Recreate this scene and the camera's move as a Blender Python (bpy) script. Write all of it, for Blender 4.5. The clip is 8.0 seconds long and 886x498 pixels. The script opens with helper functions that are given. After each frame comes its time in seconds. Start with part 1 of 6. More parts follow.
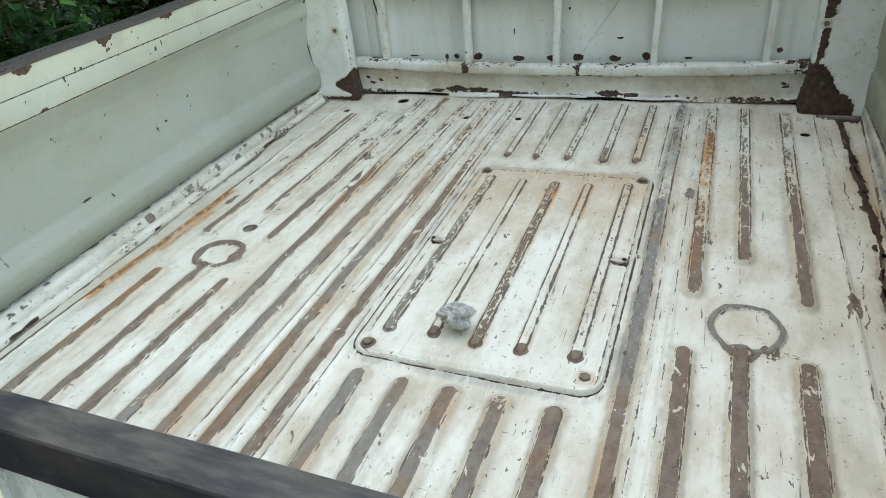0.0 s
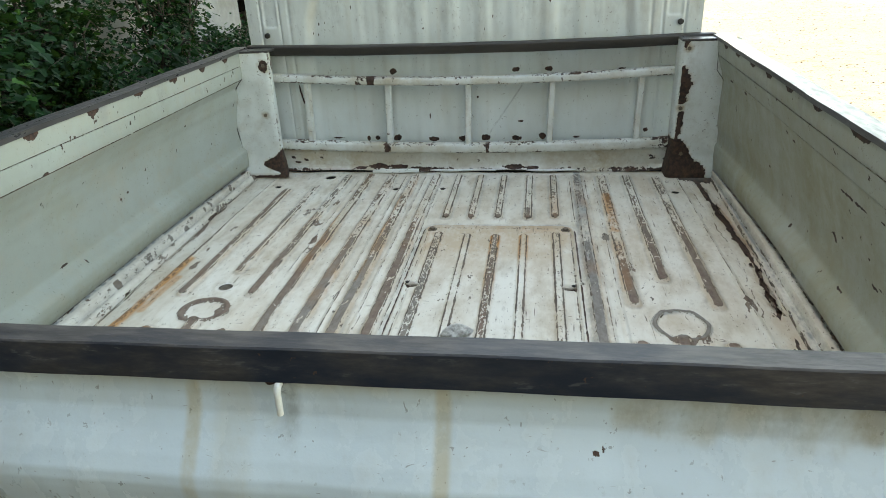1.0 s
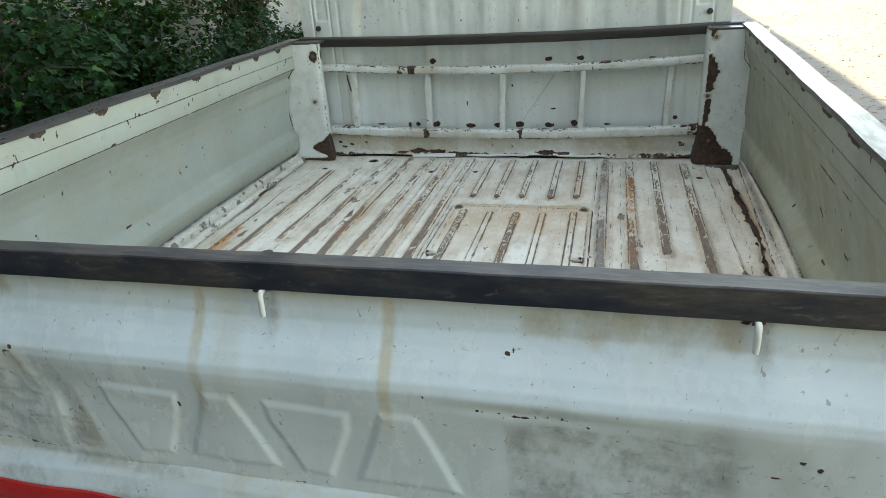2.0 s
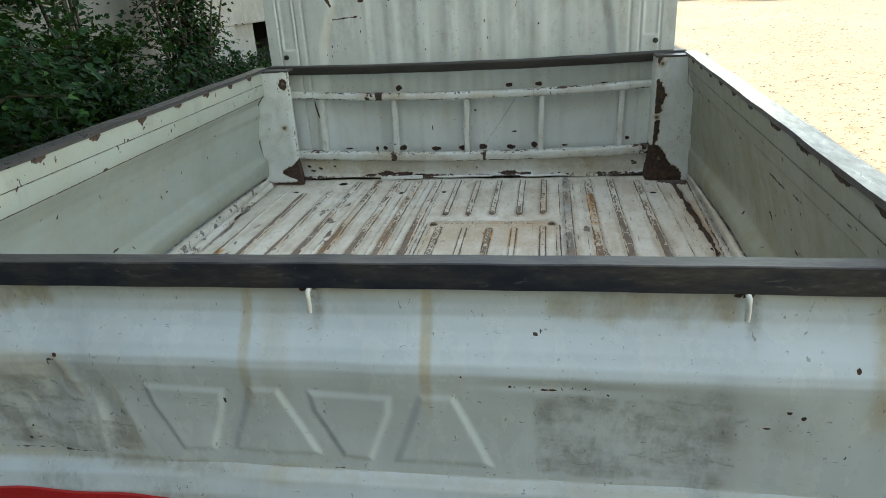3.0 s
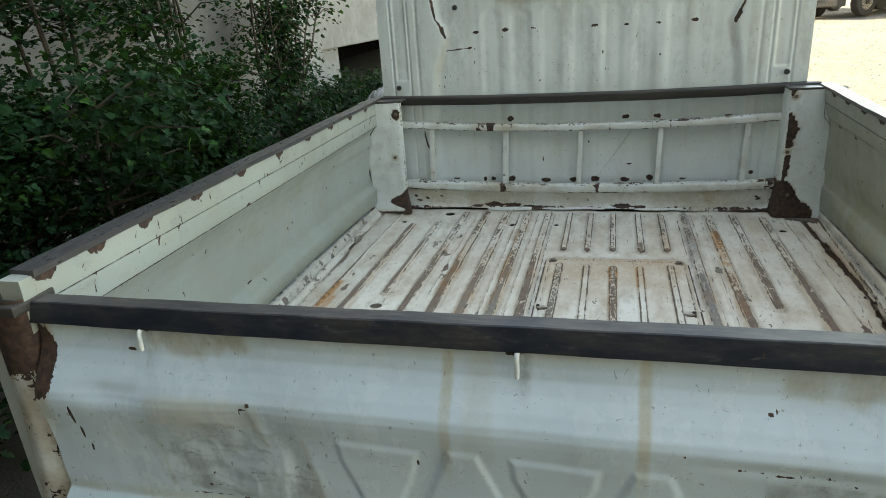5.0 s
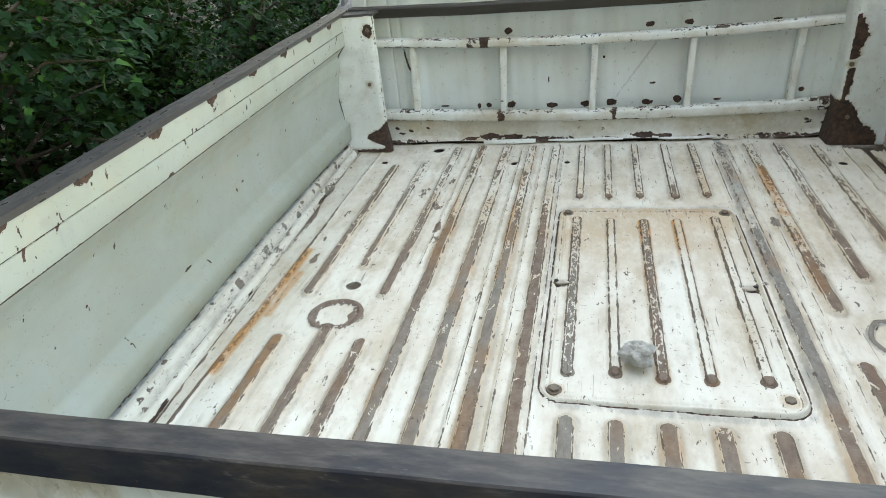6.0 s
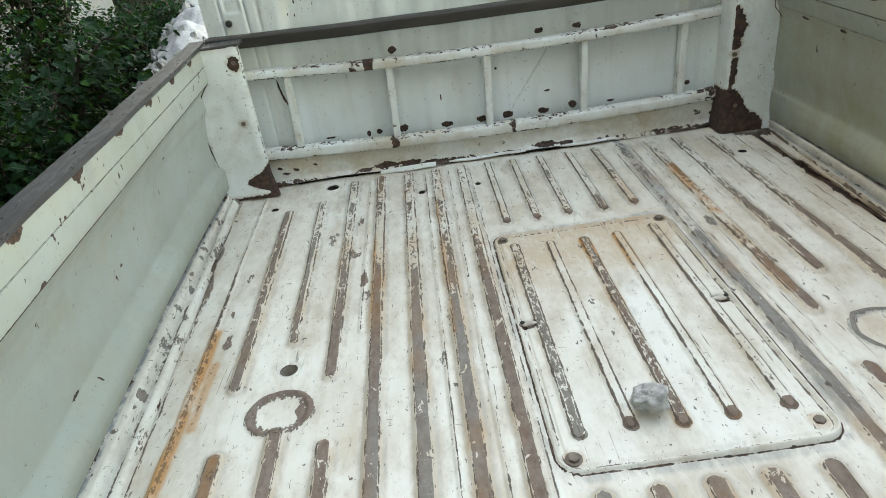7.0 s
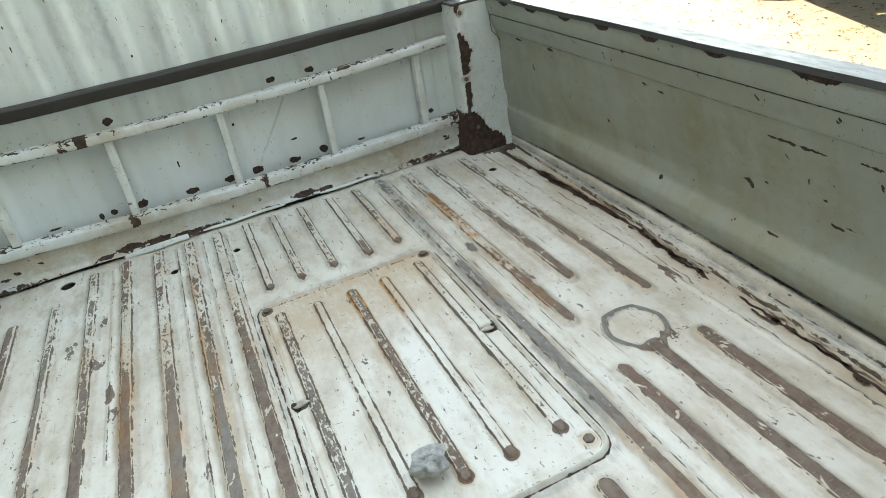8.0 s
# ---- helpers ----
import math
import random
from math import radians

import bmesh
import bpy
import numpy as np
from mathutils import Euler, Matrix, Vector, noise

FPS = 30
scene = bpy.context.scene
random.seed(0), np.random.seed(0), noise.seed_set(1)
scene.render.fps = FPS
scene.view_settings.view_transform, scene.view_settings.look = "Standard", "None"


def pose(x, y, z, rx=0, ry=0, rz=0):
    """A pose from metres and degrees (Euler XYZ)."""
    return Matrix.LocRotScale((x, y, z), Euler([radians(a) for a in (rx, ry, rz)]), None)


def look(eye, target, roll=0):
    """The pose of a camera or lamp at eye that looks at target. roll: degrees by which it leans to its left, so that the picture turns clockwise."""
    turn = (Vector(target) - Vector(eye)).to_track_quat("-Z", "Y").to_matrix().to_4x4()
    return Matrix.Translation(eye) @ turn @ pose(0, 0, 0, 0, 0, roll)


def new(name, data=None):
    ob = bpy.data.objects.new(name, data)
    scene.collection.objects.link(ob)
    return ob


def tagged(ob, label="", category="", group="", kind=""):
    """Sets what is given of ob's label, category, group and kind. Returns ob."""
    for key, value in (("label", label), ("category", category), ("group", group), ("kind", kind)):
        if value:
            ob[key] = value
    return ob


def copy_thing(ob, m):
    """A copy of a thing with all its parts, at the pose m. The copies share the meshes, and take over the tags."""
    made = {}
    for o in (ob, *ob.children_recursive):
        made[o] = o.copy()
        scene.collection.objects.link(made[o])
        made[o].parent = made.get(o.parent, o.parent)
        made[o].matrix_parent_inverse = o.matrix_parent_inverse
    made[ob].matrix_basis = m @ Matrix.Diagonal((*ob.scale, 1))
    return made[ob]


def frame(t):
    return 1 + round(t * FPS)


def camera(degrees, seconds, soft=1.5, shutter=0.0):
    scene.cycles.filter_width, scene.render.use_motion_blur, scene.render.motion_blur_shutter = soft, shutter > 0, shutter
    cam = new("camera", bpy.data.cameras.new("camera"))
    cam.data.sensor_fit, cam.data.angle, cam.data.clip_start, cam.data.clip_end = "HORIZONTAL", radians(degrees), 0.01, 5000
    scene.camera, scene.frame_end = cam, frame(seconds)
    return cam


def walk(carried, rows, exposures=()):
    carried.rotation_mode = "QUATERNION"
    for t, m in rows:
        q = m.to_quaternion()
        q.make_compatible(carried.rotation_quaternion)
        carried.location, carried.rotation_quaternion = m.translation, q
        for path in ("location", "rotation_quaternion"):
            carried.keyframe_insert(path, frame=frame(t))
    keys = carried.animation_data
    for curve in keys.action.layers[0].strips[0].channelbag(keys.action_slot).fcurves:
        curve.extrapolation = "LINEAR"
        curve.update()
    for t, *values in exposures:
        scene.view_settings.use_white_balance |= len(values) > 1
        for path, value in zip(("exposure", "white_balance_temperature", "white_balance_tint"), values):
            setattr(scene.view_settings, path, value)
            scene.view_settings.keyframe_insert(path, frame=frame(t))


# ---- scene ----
cam = camera(68.6, 8.0, 0.9)
PATH = [
    (0, (0.428, -0.143, 1.382), (-0.287, 1.397, 0.325), -7.0),
    (0.2, (0.382, -0.185, 1.382), (-0.249, 1.33, 0.424), -4.7),
    (0.5, (0.31, -0.28, 1.379), (-0.206, 1.43, 0.479), -5.8),
    (0.7, (0.268, -0.32, 1.392), (-0.052, 1.353, 0.549), -4.6),
    (1, (0.232, -0.419, 1.396), (-0.048, 1.377, 0.564), -2.8),
    (1.2, (0.256, -0.458, 1.383), (-0.063, 1.247, 0.608), -2.1),
    (1.5, (0.33, -0.485, 1.394), (-0.096, 1.28, 0.554), -4.6),
    (1.7, (0.372, -0.506, 1.386), (-0.123, 1.243, 0.553), -4.0),
    (2.8, (0.319, -0.616, 1.388), (-0.032, 1.189, 0.599), -3.7),
    (3, (0.294, -0.644, 1.396), (-0.019, 1.179, 0.635), -3.5),
    (3.2, (0.282, -0.662, 1.397), (0.004, 1.084, 0.701), -2.9),
    (3.5, (0.274, -0.675, 1.399), (0.016, 1.086, 0.732), -2.9),
    (3.8, (0.27, -0.688, 1.403), (0.02, 1.082, 0.758), -2.6),
    (4, (0.257, -0.685, 1.407), (-0.018, 1.179, 0.737), -1.8),
    (4.2, (0.235, -0.684, 1.421), (-0.057, 1.084, 0.79), -1.4),
    (4.5, (0.191, -0.661, 1.439), (-0.176, 1.174, 0.734), -3.0),
    (4.7, (0.155, -0.665, 1.444), (-0.3, 1.156, 0.753), -2.7),
    (5.8, (0.048, -0.331, 1.422), (-0.452, 1.393, 0.541), -6.6),
    (6, (0.019, -0.263, 1.423), (-0.408, 1.348, 0.51), -6.1),
    (6.2, (0.006, -0.214, 1.417), (-0.443, 1.377, 0.481), -6.9),
    (6.5, (-0.043, -0.149, 1.411), (-0.352, 1.559, 0.416), -6.6),
    (6.8, (-0.142, -0.11, 1.425), (-0.259, 1.549, 0.506), -6.1),
    (7, (-0.174, -0.088, 1.425), (-0.172, 1.655, 0.445), -7.9),
    (7.2, (-0.18, -0.058, 1.432), (-0.009, 1.59, 0.501), -6.0),
    (7.5, (-0.14, -0.024, 1.439), (0.166, 1.718, 0.505), -7.7),
    (7.8, (-0.07, -0.01, 1.426), (0.335, 1.612, 0.523), -10.0),
    (8, (-0.04, -0.017, 1.43), (0.513, 1.629, 0.438), -10.6),
]
walk(cam, [(t, look(eye, target, roll)) for t, eye, target, roll in PATH],
     [(0, 3.02, 12000, 7), (0.5, 3.04, 11900, 7), (1, 2.77, 11700, 6), (1.7, 2.81, 11350, 6), (3, 2.45, 11500, 6), (4.7, 2.37, 11550, 6), (5.8, 3.17, 12450, 9), (6.5, 3.07, 12500, 9), (8, 3.02, 12000, 6)])
FLOOR = 0.72            # height of the cargo floor over the yard


# ---- world, sun ----
SUN_UP = radians(48)
TO_SUN = Vector((-0.85 * math.cos(SUN_UP), 0.527 * math.cos(SUN_UP), math.sin(SUN_UP))).normalized()
world = bpy.data.worlds.new("sky")
scene.world = world
world.use_nodes = True
wn = world.node_tree.nodes
sky = wn.new("ShaderNodeTexSky")
sky.sky_type = "NISHITA"
sky.sun_disc = False
sky.sun_elevation = SUN_UP
sky.sun_rotation = math.atan2(TO_SUN.x, TO_SUN.y)
sky.altitude = 200
sky.dust_density = 0.4
world.node_tree.links.new(sky.outputs[0], wn["Background"].inputs[0])
wn["Background"].inputs[1].default_value = 0.2
sun_data = bpy.data.lights.new("sun", "SUN")
sun_data.energy, sun_data.angle, sun_data.color = 3.1, radians(0.55), (1.0, 0.97, 0.92)
sun = new("sun", sun_data)
sun.matrix_world = look(TO_SUN * 60, (0, 0, 0))


# ---- materials ----
class Nodes:
    """A short hand for building node materials."""

    def __init__(self, name):
        self.mat = bpy.data.materials.new(name)
        self.mat.use_nodes = True
        self.tree = self.mat.node_tree
        self.bsdf = self.tree.nodes["Principled BSDF"]

    def put(self, socket, value):
        if isinstance(value, bpy.types.NodeSocket):
            self.tree.links.new(value, socket)
        elif isinstance(value, (tuple, list)) and len(value) == 3 and socket.type == "RGBA":
            socket.default_value = (*value, 1)
        else:
            socket.default_value = value

    def node(self, kind, **inputs):
        n = self.tree.nodes.new(kind)
        for k, v in inputs.items():
            self.put(n.inputs[k.replace("_", " ")], v)
        return n

    def coords(self, scale=(1, 1, 1)):
        tc = self.tree.nodes.new("ShaderNodeTexCoord")
        m = self.node("ShaderNodeMapping", Vector=tc.outputs["Object"], Scale=scale)
        return m.outputs[0]

    def noise(self, scale, detail=4, rough=0.55, stretch=(1, 1, 1), distort=0.0):
        return self.node("ShaderNodeTexNoise", Vector=self.coords(stretch), Scale=scale, Detail=detail, Roughness=rough, Distortion=distort).outputs["Fac"]

    def attr(self, name):
        n = self.tree.nodes.new("ShaderNodeAttribute")
        n.attribute_name = name
        return n.outputs["Fac"]

    def math(self, op, a, b=0.0, clamp=False):
        n = self.tree.nodes.new("ShaderNodeMath")
        n.operation, n.use_clamp = op, clamp
        self.put(n.inputs[0], a), self.put(n.inputs[1], b)
        return n.outputs[0]

    def step(self, value, lo, hi, out_lo=0.0, out_hi=1.0):
        n = self.tree.nodes.new("ShaderNodeMapRange")
        n.interpolation_type = "SMOOTHSTEP"
        for i, v in enumerate((value, lo, hi, out_lo, out_hi)):
            self.put(n.inputs[i], v)
        return n.outputs[0]

    def mix(self, fac, a, b, blend="MIX"):
        n = self.tree.nodes.new("ShaderNodeMix")
        n.data_type, n.blend_type = "RGBA", blend
        self.put(n.inputs[0], fac), self.put(n.inputs[6], a), self.put(n.inputs[7], b)
        return n.outputs[2]

    def random(self):
        return self.tree.nodes.new("ShaderNodeObjectInfo").outputs["Random"]

    def island(self):
        return self.tree.nodes.new("ShaderNodeNewGeometry").outputs["Random Per Island"]

    def bump(self, height, strength, distance=0.002):
        n = self.node("ShaderNodeBump", Strength=strength, Distance=distance, Height=height)
        self.put(self.bsdf.inputs["Normal"], n.outputs[0])

    def finish(self, color, rough, metal=0.0, spec=0.5):
        self.put(self.bsdf.inputs["Base Color"], color)
        self.put(self.bsdf.inputs["Roughness"], rough)
        self.put(self.bsdf.inputs["Metallic"], metal)
        self.put(self.bsdf.inputs["Specular IOR Level"], spec)
        return self.mat


def old_paint(name, light, dark, chips=0.5, streak=(1, 1, 1), rough=0.42, grime=0.5, chip_scale=48.0, scratches=0.0, stain_colour=(0.36, 0.25, 0.12), specks=0.5):
    """Old white lorry paint; the mesh attributes wear, rust and stain say where it is rubbed off, rusted through or
    stained. Rust, stain and the grey mask also carry some painted shade.
    """
    n = Nodes(name)
    big = n.noise(3.2, 5, 0.6)
    mid = n.noise(17, 6, 0.65, streak)
    fine = n.noise(85, 5, 0.7, streak)
    tiny = n.noise(330, 3, 0.6)
    paint = n.mix(n.step(big, 0.32, 0.7), light, dark)
    dirt = n.math("MULTIPLY", n.step(mid, 0.44, 0.76), grime)
    paint = n.mix(dirt, paint, (0.40, 0.345, 0.26))
    soil = n.math("MULTIPLY", n.step(fine, 0.55, 0.75), grime * 0.45)
    paint = n.mix(soil, paint, (0.20, 0.17, 0.13))
    # stains, yellow to brown
    stain = n.math("MULTIPLY", n.attr("stain"), n.step(n.math("ADD", mid, n.math("MULTIPLY", fine, 0.4)), 0.30, 0.82), True)
    paint = n.mix(stain, paint, stain_colour)
    grey = n.math("MULTIPLY", n.attr("scuff_shade"), n.step(n.math("ADD", n.math("MULTIPLY", mid, 0.7), n.math("MULTIPLY", fine, 0.5)), 0.45, 0.72), True)
    paint = n.mix(grey, paint, (0.222, 0.238, 0.236))
    # chips scattered over the sheet
    flake = n.noise(chip_scale, 6, 0.68, streak, 0.4)
    chip = n.step(flake, 0.80 - 0.13 * chips, 0.815 - 0.13 * chips)
    if scratches:
        lines = n.noise(260, 2, 0.5, (1, 0.035, 1), 0.6)
        patchy = n.noise(9, 3, 0.6)
        scratch = n.math("MULTIPLY", n.step(lines, 0.66, 0.72), n.step(patchy, 0.5, 0.62))
        chip = n.math("MAXIMUM", chip, n.math("MULTIPLY", scratch, scratches))
    # rubbed through to the primer
    fleck = n.noise(135, 4, 0.6, streak)
    flick = n.noise(310, 4, 0.65, streak)
    ragged = n.math("ADD", n.math("MULTIPLY", n.math("SUBTRACT", fleck, 0.5), 1.05), n.math("MULTIPLY", n.math("SUBTRACT", flick, 0.5), 0.62))
    # islands of paint that are left on the bare ribs
    left_on = n.step(n.noise(52, 4, 0.62, (1, 0.55, 1), 0.5), 0.615, 0.66, 0.0, 0.62)
    wear = n.math("SUBTRACT", n.attr("wear"), left_on)
    gate = n.step(wear, 0.02, 0.2)
    field = n.math("ADD", wear, ragged)
    worn = n.math("MULTIPLY", n.step(field, 0.47, 0.53), gate)
    along = n.noise(7, 4, 0.6, (1, 0.14, 1))
    primer = n.mix(n.step(fine, 0.30, 0.75), (0.225, 0.198, 0.168), (0.158, 0.132, 0.108))
    primer = n.mix(n.step(along, 0.36, 0.54), primer, n.mix(n.step(fine, 0.32, 0.7), (0.205, 0.148, 0.114), (0.132, 0.086, 0.064)))
    primer = n.mix(n.math("MULTIPLY", n.step(along, 0.58, 0.66), 0.7), primer, (0.185, 0.105, 0.075))
    lift = n.step(n.noise(420, 2, 0.5, (0.2, 1, 1)), 0.62, 0.70)
    primer = n.mix(n.math("MULTIPLY", lift, 0.30), primer, (0.34, 0.31, 0.27))
    primer = n.mix(n.math("MULTIPLY", n.attr("scuff_shade"), 0.85, True), primer, n.mix(n.step(fine, 0.3, 0.7), (0.245, 0.238, 0.215), (0.150, 0.142, 0.125)))
    orange = n.math("MULTIPLY", n.attr("orange"), n.step(n.math("ADD", mid, n.math("MULTIPLY", fine, 0.5)), 0.45, 0.85), True)
    primer = n.mix(orange, primer, (0.28, 0.115, 0.028))
    # rust
    rust = n.attr("rust")
    jag = n.math("MULTIPLY", n.math("SUBTRACT", n.noise(62, 3, 0.6, streak, 0.8), 0.5), 1.3)
    rusted = n.math("MULTIPLY", n.step(n.math("ADD", rust, n.math("ADD", n.math("MULTIPLY", ragged, 0.5), jag)), 0.46, 0.51), n.step(rust, 0.02, 0.15))
    rust_colour = n.mix(n.step(fine, 0.38, 0.68), (0.034, 0.020, 0.015), (0.088, 0.045, 0.031))
    rust_colour = n.mix(n.math("MULTIPLY", n.step(mid, 0.55, 0.75), 0.5), rust_colour, (0.15, 0.075, 0.043))
    bare = n.math("MAXIMUM", worn, chip)
    colour = n.mix(orange, paint, (0.46, 0.18, 0.035))
    colour = n.mix(worn, colour, primer)
    brink = n.math("MULTIPLY", n.math("MULTIPLY", n.step(field, 0.42, 0.50), n.math("SUBTRACT", 1.0, n.step(field, 0.54, 0.66))), gate)
    colour = n.mix(n.math("MULTIPLY", brink, n.step(mid, 0.38, 0.62, 0.1, 0.6)), colour, (0.085, 0.066, 0.052))
    speck = n.math("MULTIPLY", n.step(n.noise(150, 3, 0.62, streak, 0.3), 0.665, 0.68), n.step(n.noise(11, 3, 0.6), 0.36, 0.56))
    colour = n.mix(n.math("MULTIPLY", speck, specks), colour, (0.105, 0.080, 0.062))
    # short nicks that lie across the sheet at all angles
    nick = n.math("MULTIPLY", n.step(n.noise(120, 2, 0.5, (0.35, 1, 1), 1.6), 0.70, 0.72), n.step(n.noise(23, 3, 0.6), 0.48, 0.60))
    colour = n.mix(n.math("MULTIPLY", nick, specks), colour, (0.15, 0.115, 0.088))
    colour = n.mix(n.math("MULTIPLY", chip, 0.9), colour, (0.090, 0.066, 0.052))
    # dark cracks that run with the folds of the sheet
    crack = n.attr("crack")
    thread = n.math("ADD", n.math("MULTIPLY", n.math("SUBTRACT", n.noise(80, 5, 0.68, (1, 0.36, 1), 0.6), 0.5), 1.9), n.math("MULTIPLY", n.math("SUBTRACT", flick, 0.5), 0.5))
    cracked = n.math("MULTIPLY", n.step(n.math("ADD", crack, thread), 0.47, 0.55), n.step(crack, 0.04, 0.16))
    colour = n.mix(n.math("MULTIPLY", cracked, 0.92), colour, n.mix(n.step(fine, 0.35, 0.7), (0.062, 0.045, 0.034), (0.150, 0.100, 0.071)))
    colour = n.mix(rusted, colour, rust_colour)
    bare = n.math("MAXIMUM", n.math("MAXIMUM", bare, rusted), cracked)
    relief = n.math("SUBTRACT", n.math("ADD", n.math("MULTIPLY", fine, 0.25), n.math("MULTIPLY", tiny, 0.12)), n.math("MULTIPLY", bare, 0.7))
    n.bump(relief, 0.45, 0.0015)
    r = n.step(bare, 0.0, 1.0, n.step(mid, 0.3, 0.75, rough - 0.08, rough + 0.16), 0.82)
    return n.finish(colour, r, 0.0, 0.45)


def simple(name, a, b, scale, rough, metal=0.0, bump=0.2, distance=0.002, stretch=(1, 1, 1), vary=0.0, spec=0.5):
    """Two-toned material with grain at two scales."""
    n = Nodes(name)
    big, small = n.noise(scale, 5, 0.6, stretch), n.noise(scale * 9, 4, 0.65, stretch)
    fac = n.step(n.math("ADD", n.math("MULTIPLY", big, 0.65), n.math("MULTIPLY", small, 0.35)), 0.35, 0.65)
    colour = n.mix(fac, a, b)
    if vary:
        colour = n.mix(n.math("MULTIPLY", n.random(), vary), colour, tuple(c * 0.45 for c in a))
    n.bump(n.math("ADD", big, n.math("MULTIPLY", small, 0.5)), bump, distance)
    return n.finish(colour, n.step(small, 0.3, 0.7, rough - 0.08, min(1.0, rough + 0.1)), metal, spec)


floor_paint = old_paint("floor_paint", (0.715, 0.700, 0.632), (0.625, 0.598, 0.520), 1.1, (1, 0.45, 1), 0.5, 0.95, 58.0, 0.9, (0.50, 0.395, 0.285), 0.95)
# the cream paint again, darkened to take in the side walls' shade
shaded_wall_paint = old_paint("shaded_wall_paint", (0.350, 0.380, 0.343), (0.302, 0.322, 0.280), 0.7, (1, 1, 1), 0.56, 0.36, 46.0, 0.0, (0.255, 0.240, 0.135))
frame_paint = old_paint("frame_paint", (0.715, 0.755, 0.735), (0.645, 0.68, 0.65), 1.15, (1, 1, 1), 0.42, 0.4, 60.0)
cab_paint = old_paint("cab_paint", (0.655, 0.717, 0.712), (0.60, 0.660, 0.650), 0.55, (1, 1, 0.5), 0.40, 0.16, 60.0)
gate_paint = old_paint("gate_paint", (0.55, 0.655, 0.70), (0.495, 0.60, 0.645), 0.3, (1, 1, 0.6), 0.22, 0.2, 50.0, 0.0, (0.42, 0.33, 0.16))
rim_steel = simple("rim_steel", (0.052, 0.050, 0.054), (0.034, 0.031, 0.031), 10, 0.34, 0.0, 0.02, 0.0004, (1, 0.25, 1), 0.0, 0.68)
front_bar_steel = simple("front_bar_steel", (0.020, 0.018, 0.016), (0.038, 0.032, 0.027), 16, 0.42, 0.0, 0.3, 0.001, (0.25, 1, 1), 0.0, 0.4)
rusty_steel = simple("rusty_steel", (0.115, 0.060, 0.040), (0.030, 0.020, 0.015), 45, 0.9, 0.0, 0.6, 0.004)
lug_steel = simple("lug_steel", (0.52, 0.47, 0.40), (0.33, 0.28, 0.23), 60, 0.65)
bolt_steel = simple("bolt_steel", (0.19, 0.15, 0.115), (0.11, 0.08, 0.06), 120, 0.6, 0.3)
black_rubber = simple("black_rubber", (0.028, 0.027, 0.026), (0.040, 0.038, 0.035), 30, 0.8)
dark_metal = simple("dark_metal", (0.030, 0.027, 0.024), (0.055, 0.045, 0.038), 20, 0.7)
red_tape = simple("red_tape", (0.55, 0.018, 0.022), (0.45, 0.012, 0.016), 14, 0.35)
concrete = simple("concrete", (0.225, 0.222, 0.208), (0.165, 0.160, 0.148), 1.6, 0.9, 0.0, 0.5, 0.006)
rubble_stone = simple("rubble_stone", (0.42, 0.405, 0.38), (0.25, 0.24, 0.22), 9, 0.92, 0.0, 0.6, 0.01, vary=0.4)
plaster = simple("plaster", (0.47, 0.455, 0.435), (0.34, 0.325, 0.305), 7, 0.92, 0.0, 0.7, 0.012)
clod = simple("clod", (0.014, 0.013, 0.011), (0.026, 0.023, 0.019), 9, 0.95)
grey_stone = simple("grey_stone", (0.68, 0.665, 0.62), (0.42, 0.40, 0.365), 85, 0.95, 0.0, 1.0, 0.008)
white_body = simple("white_body", (0.78, 0.77, 0.74), (0.72, 0.71, 0.68), 3, 0.3, 0.0, 0.02)
black_plastic = simple("black_plastic", (0.022, 0.022, 0.023), (0.035, 0.034, 0.034), 25, 0.5)
chrome = simple("chrome", (0.55, 0.55, 0.56), (0.45, 0.45, 0.46), 12, 0.25, 1.0, 0.02)
lamp_glass = simple("lamp_glass", (0.42, 0.43, 0.44), (0.30, 0.31, 0.32), 20, 0.12)
yellow_plate = simple("yellow_plate", (0.72, 0.33, 0.012), (0.66, 0.29, 0.010), 20, 0.4)
bark = simple("bark", (0.085, 0.070, 0.052), (0.045, 0.037, 0.028), 25, 0.9, 0.0, 0.6, 0.006, (1, 1, 0.3))
# near-black colour in place of the shade within the building
shade_black = simple("shade_black", (0.008, 0.008, 0.008), (0.005, 0.005, 0.005), 2, 0.95, spec=0.02)


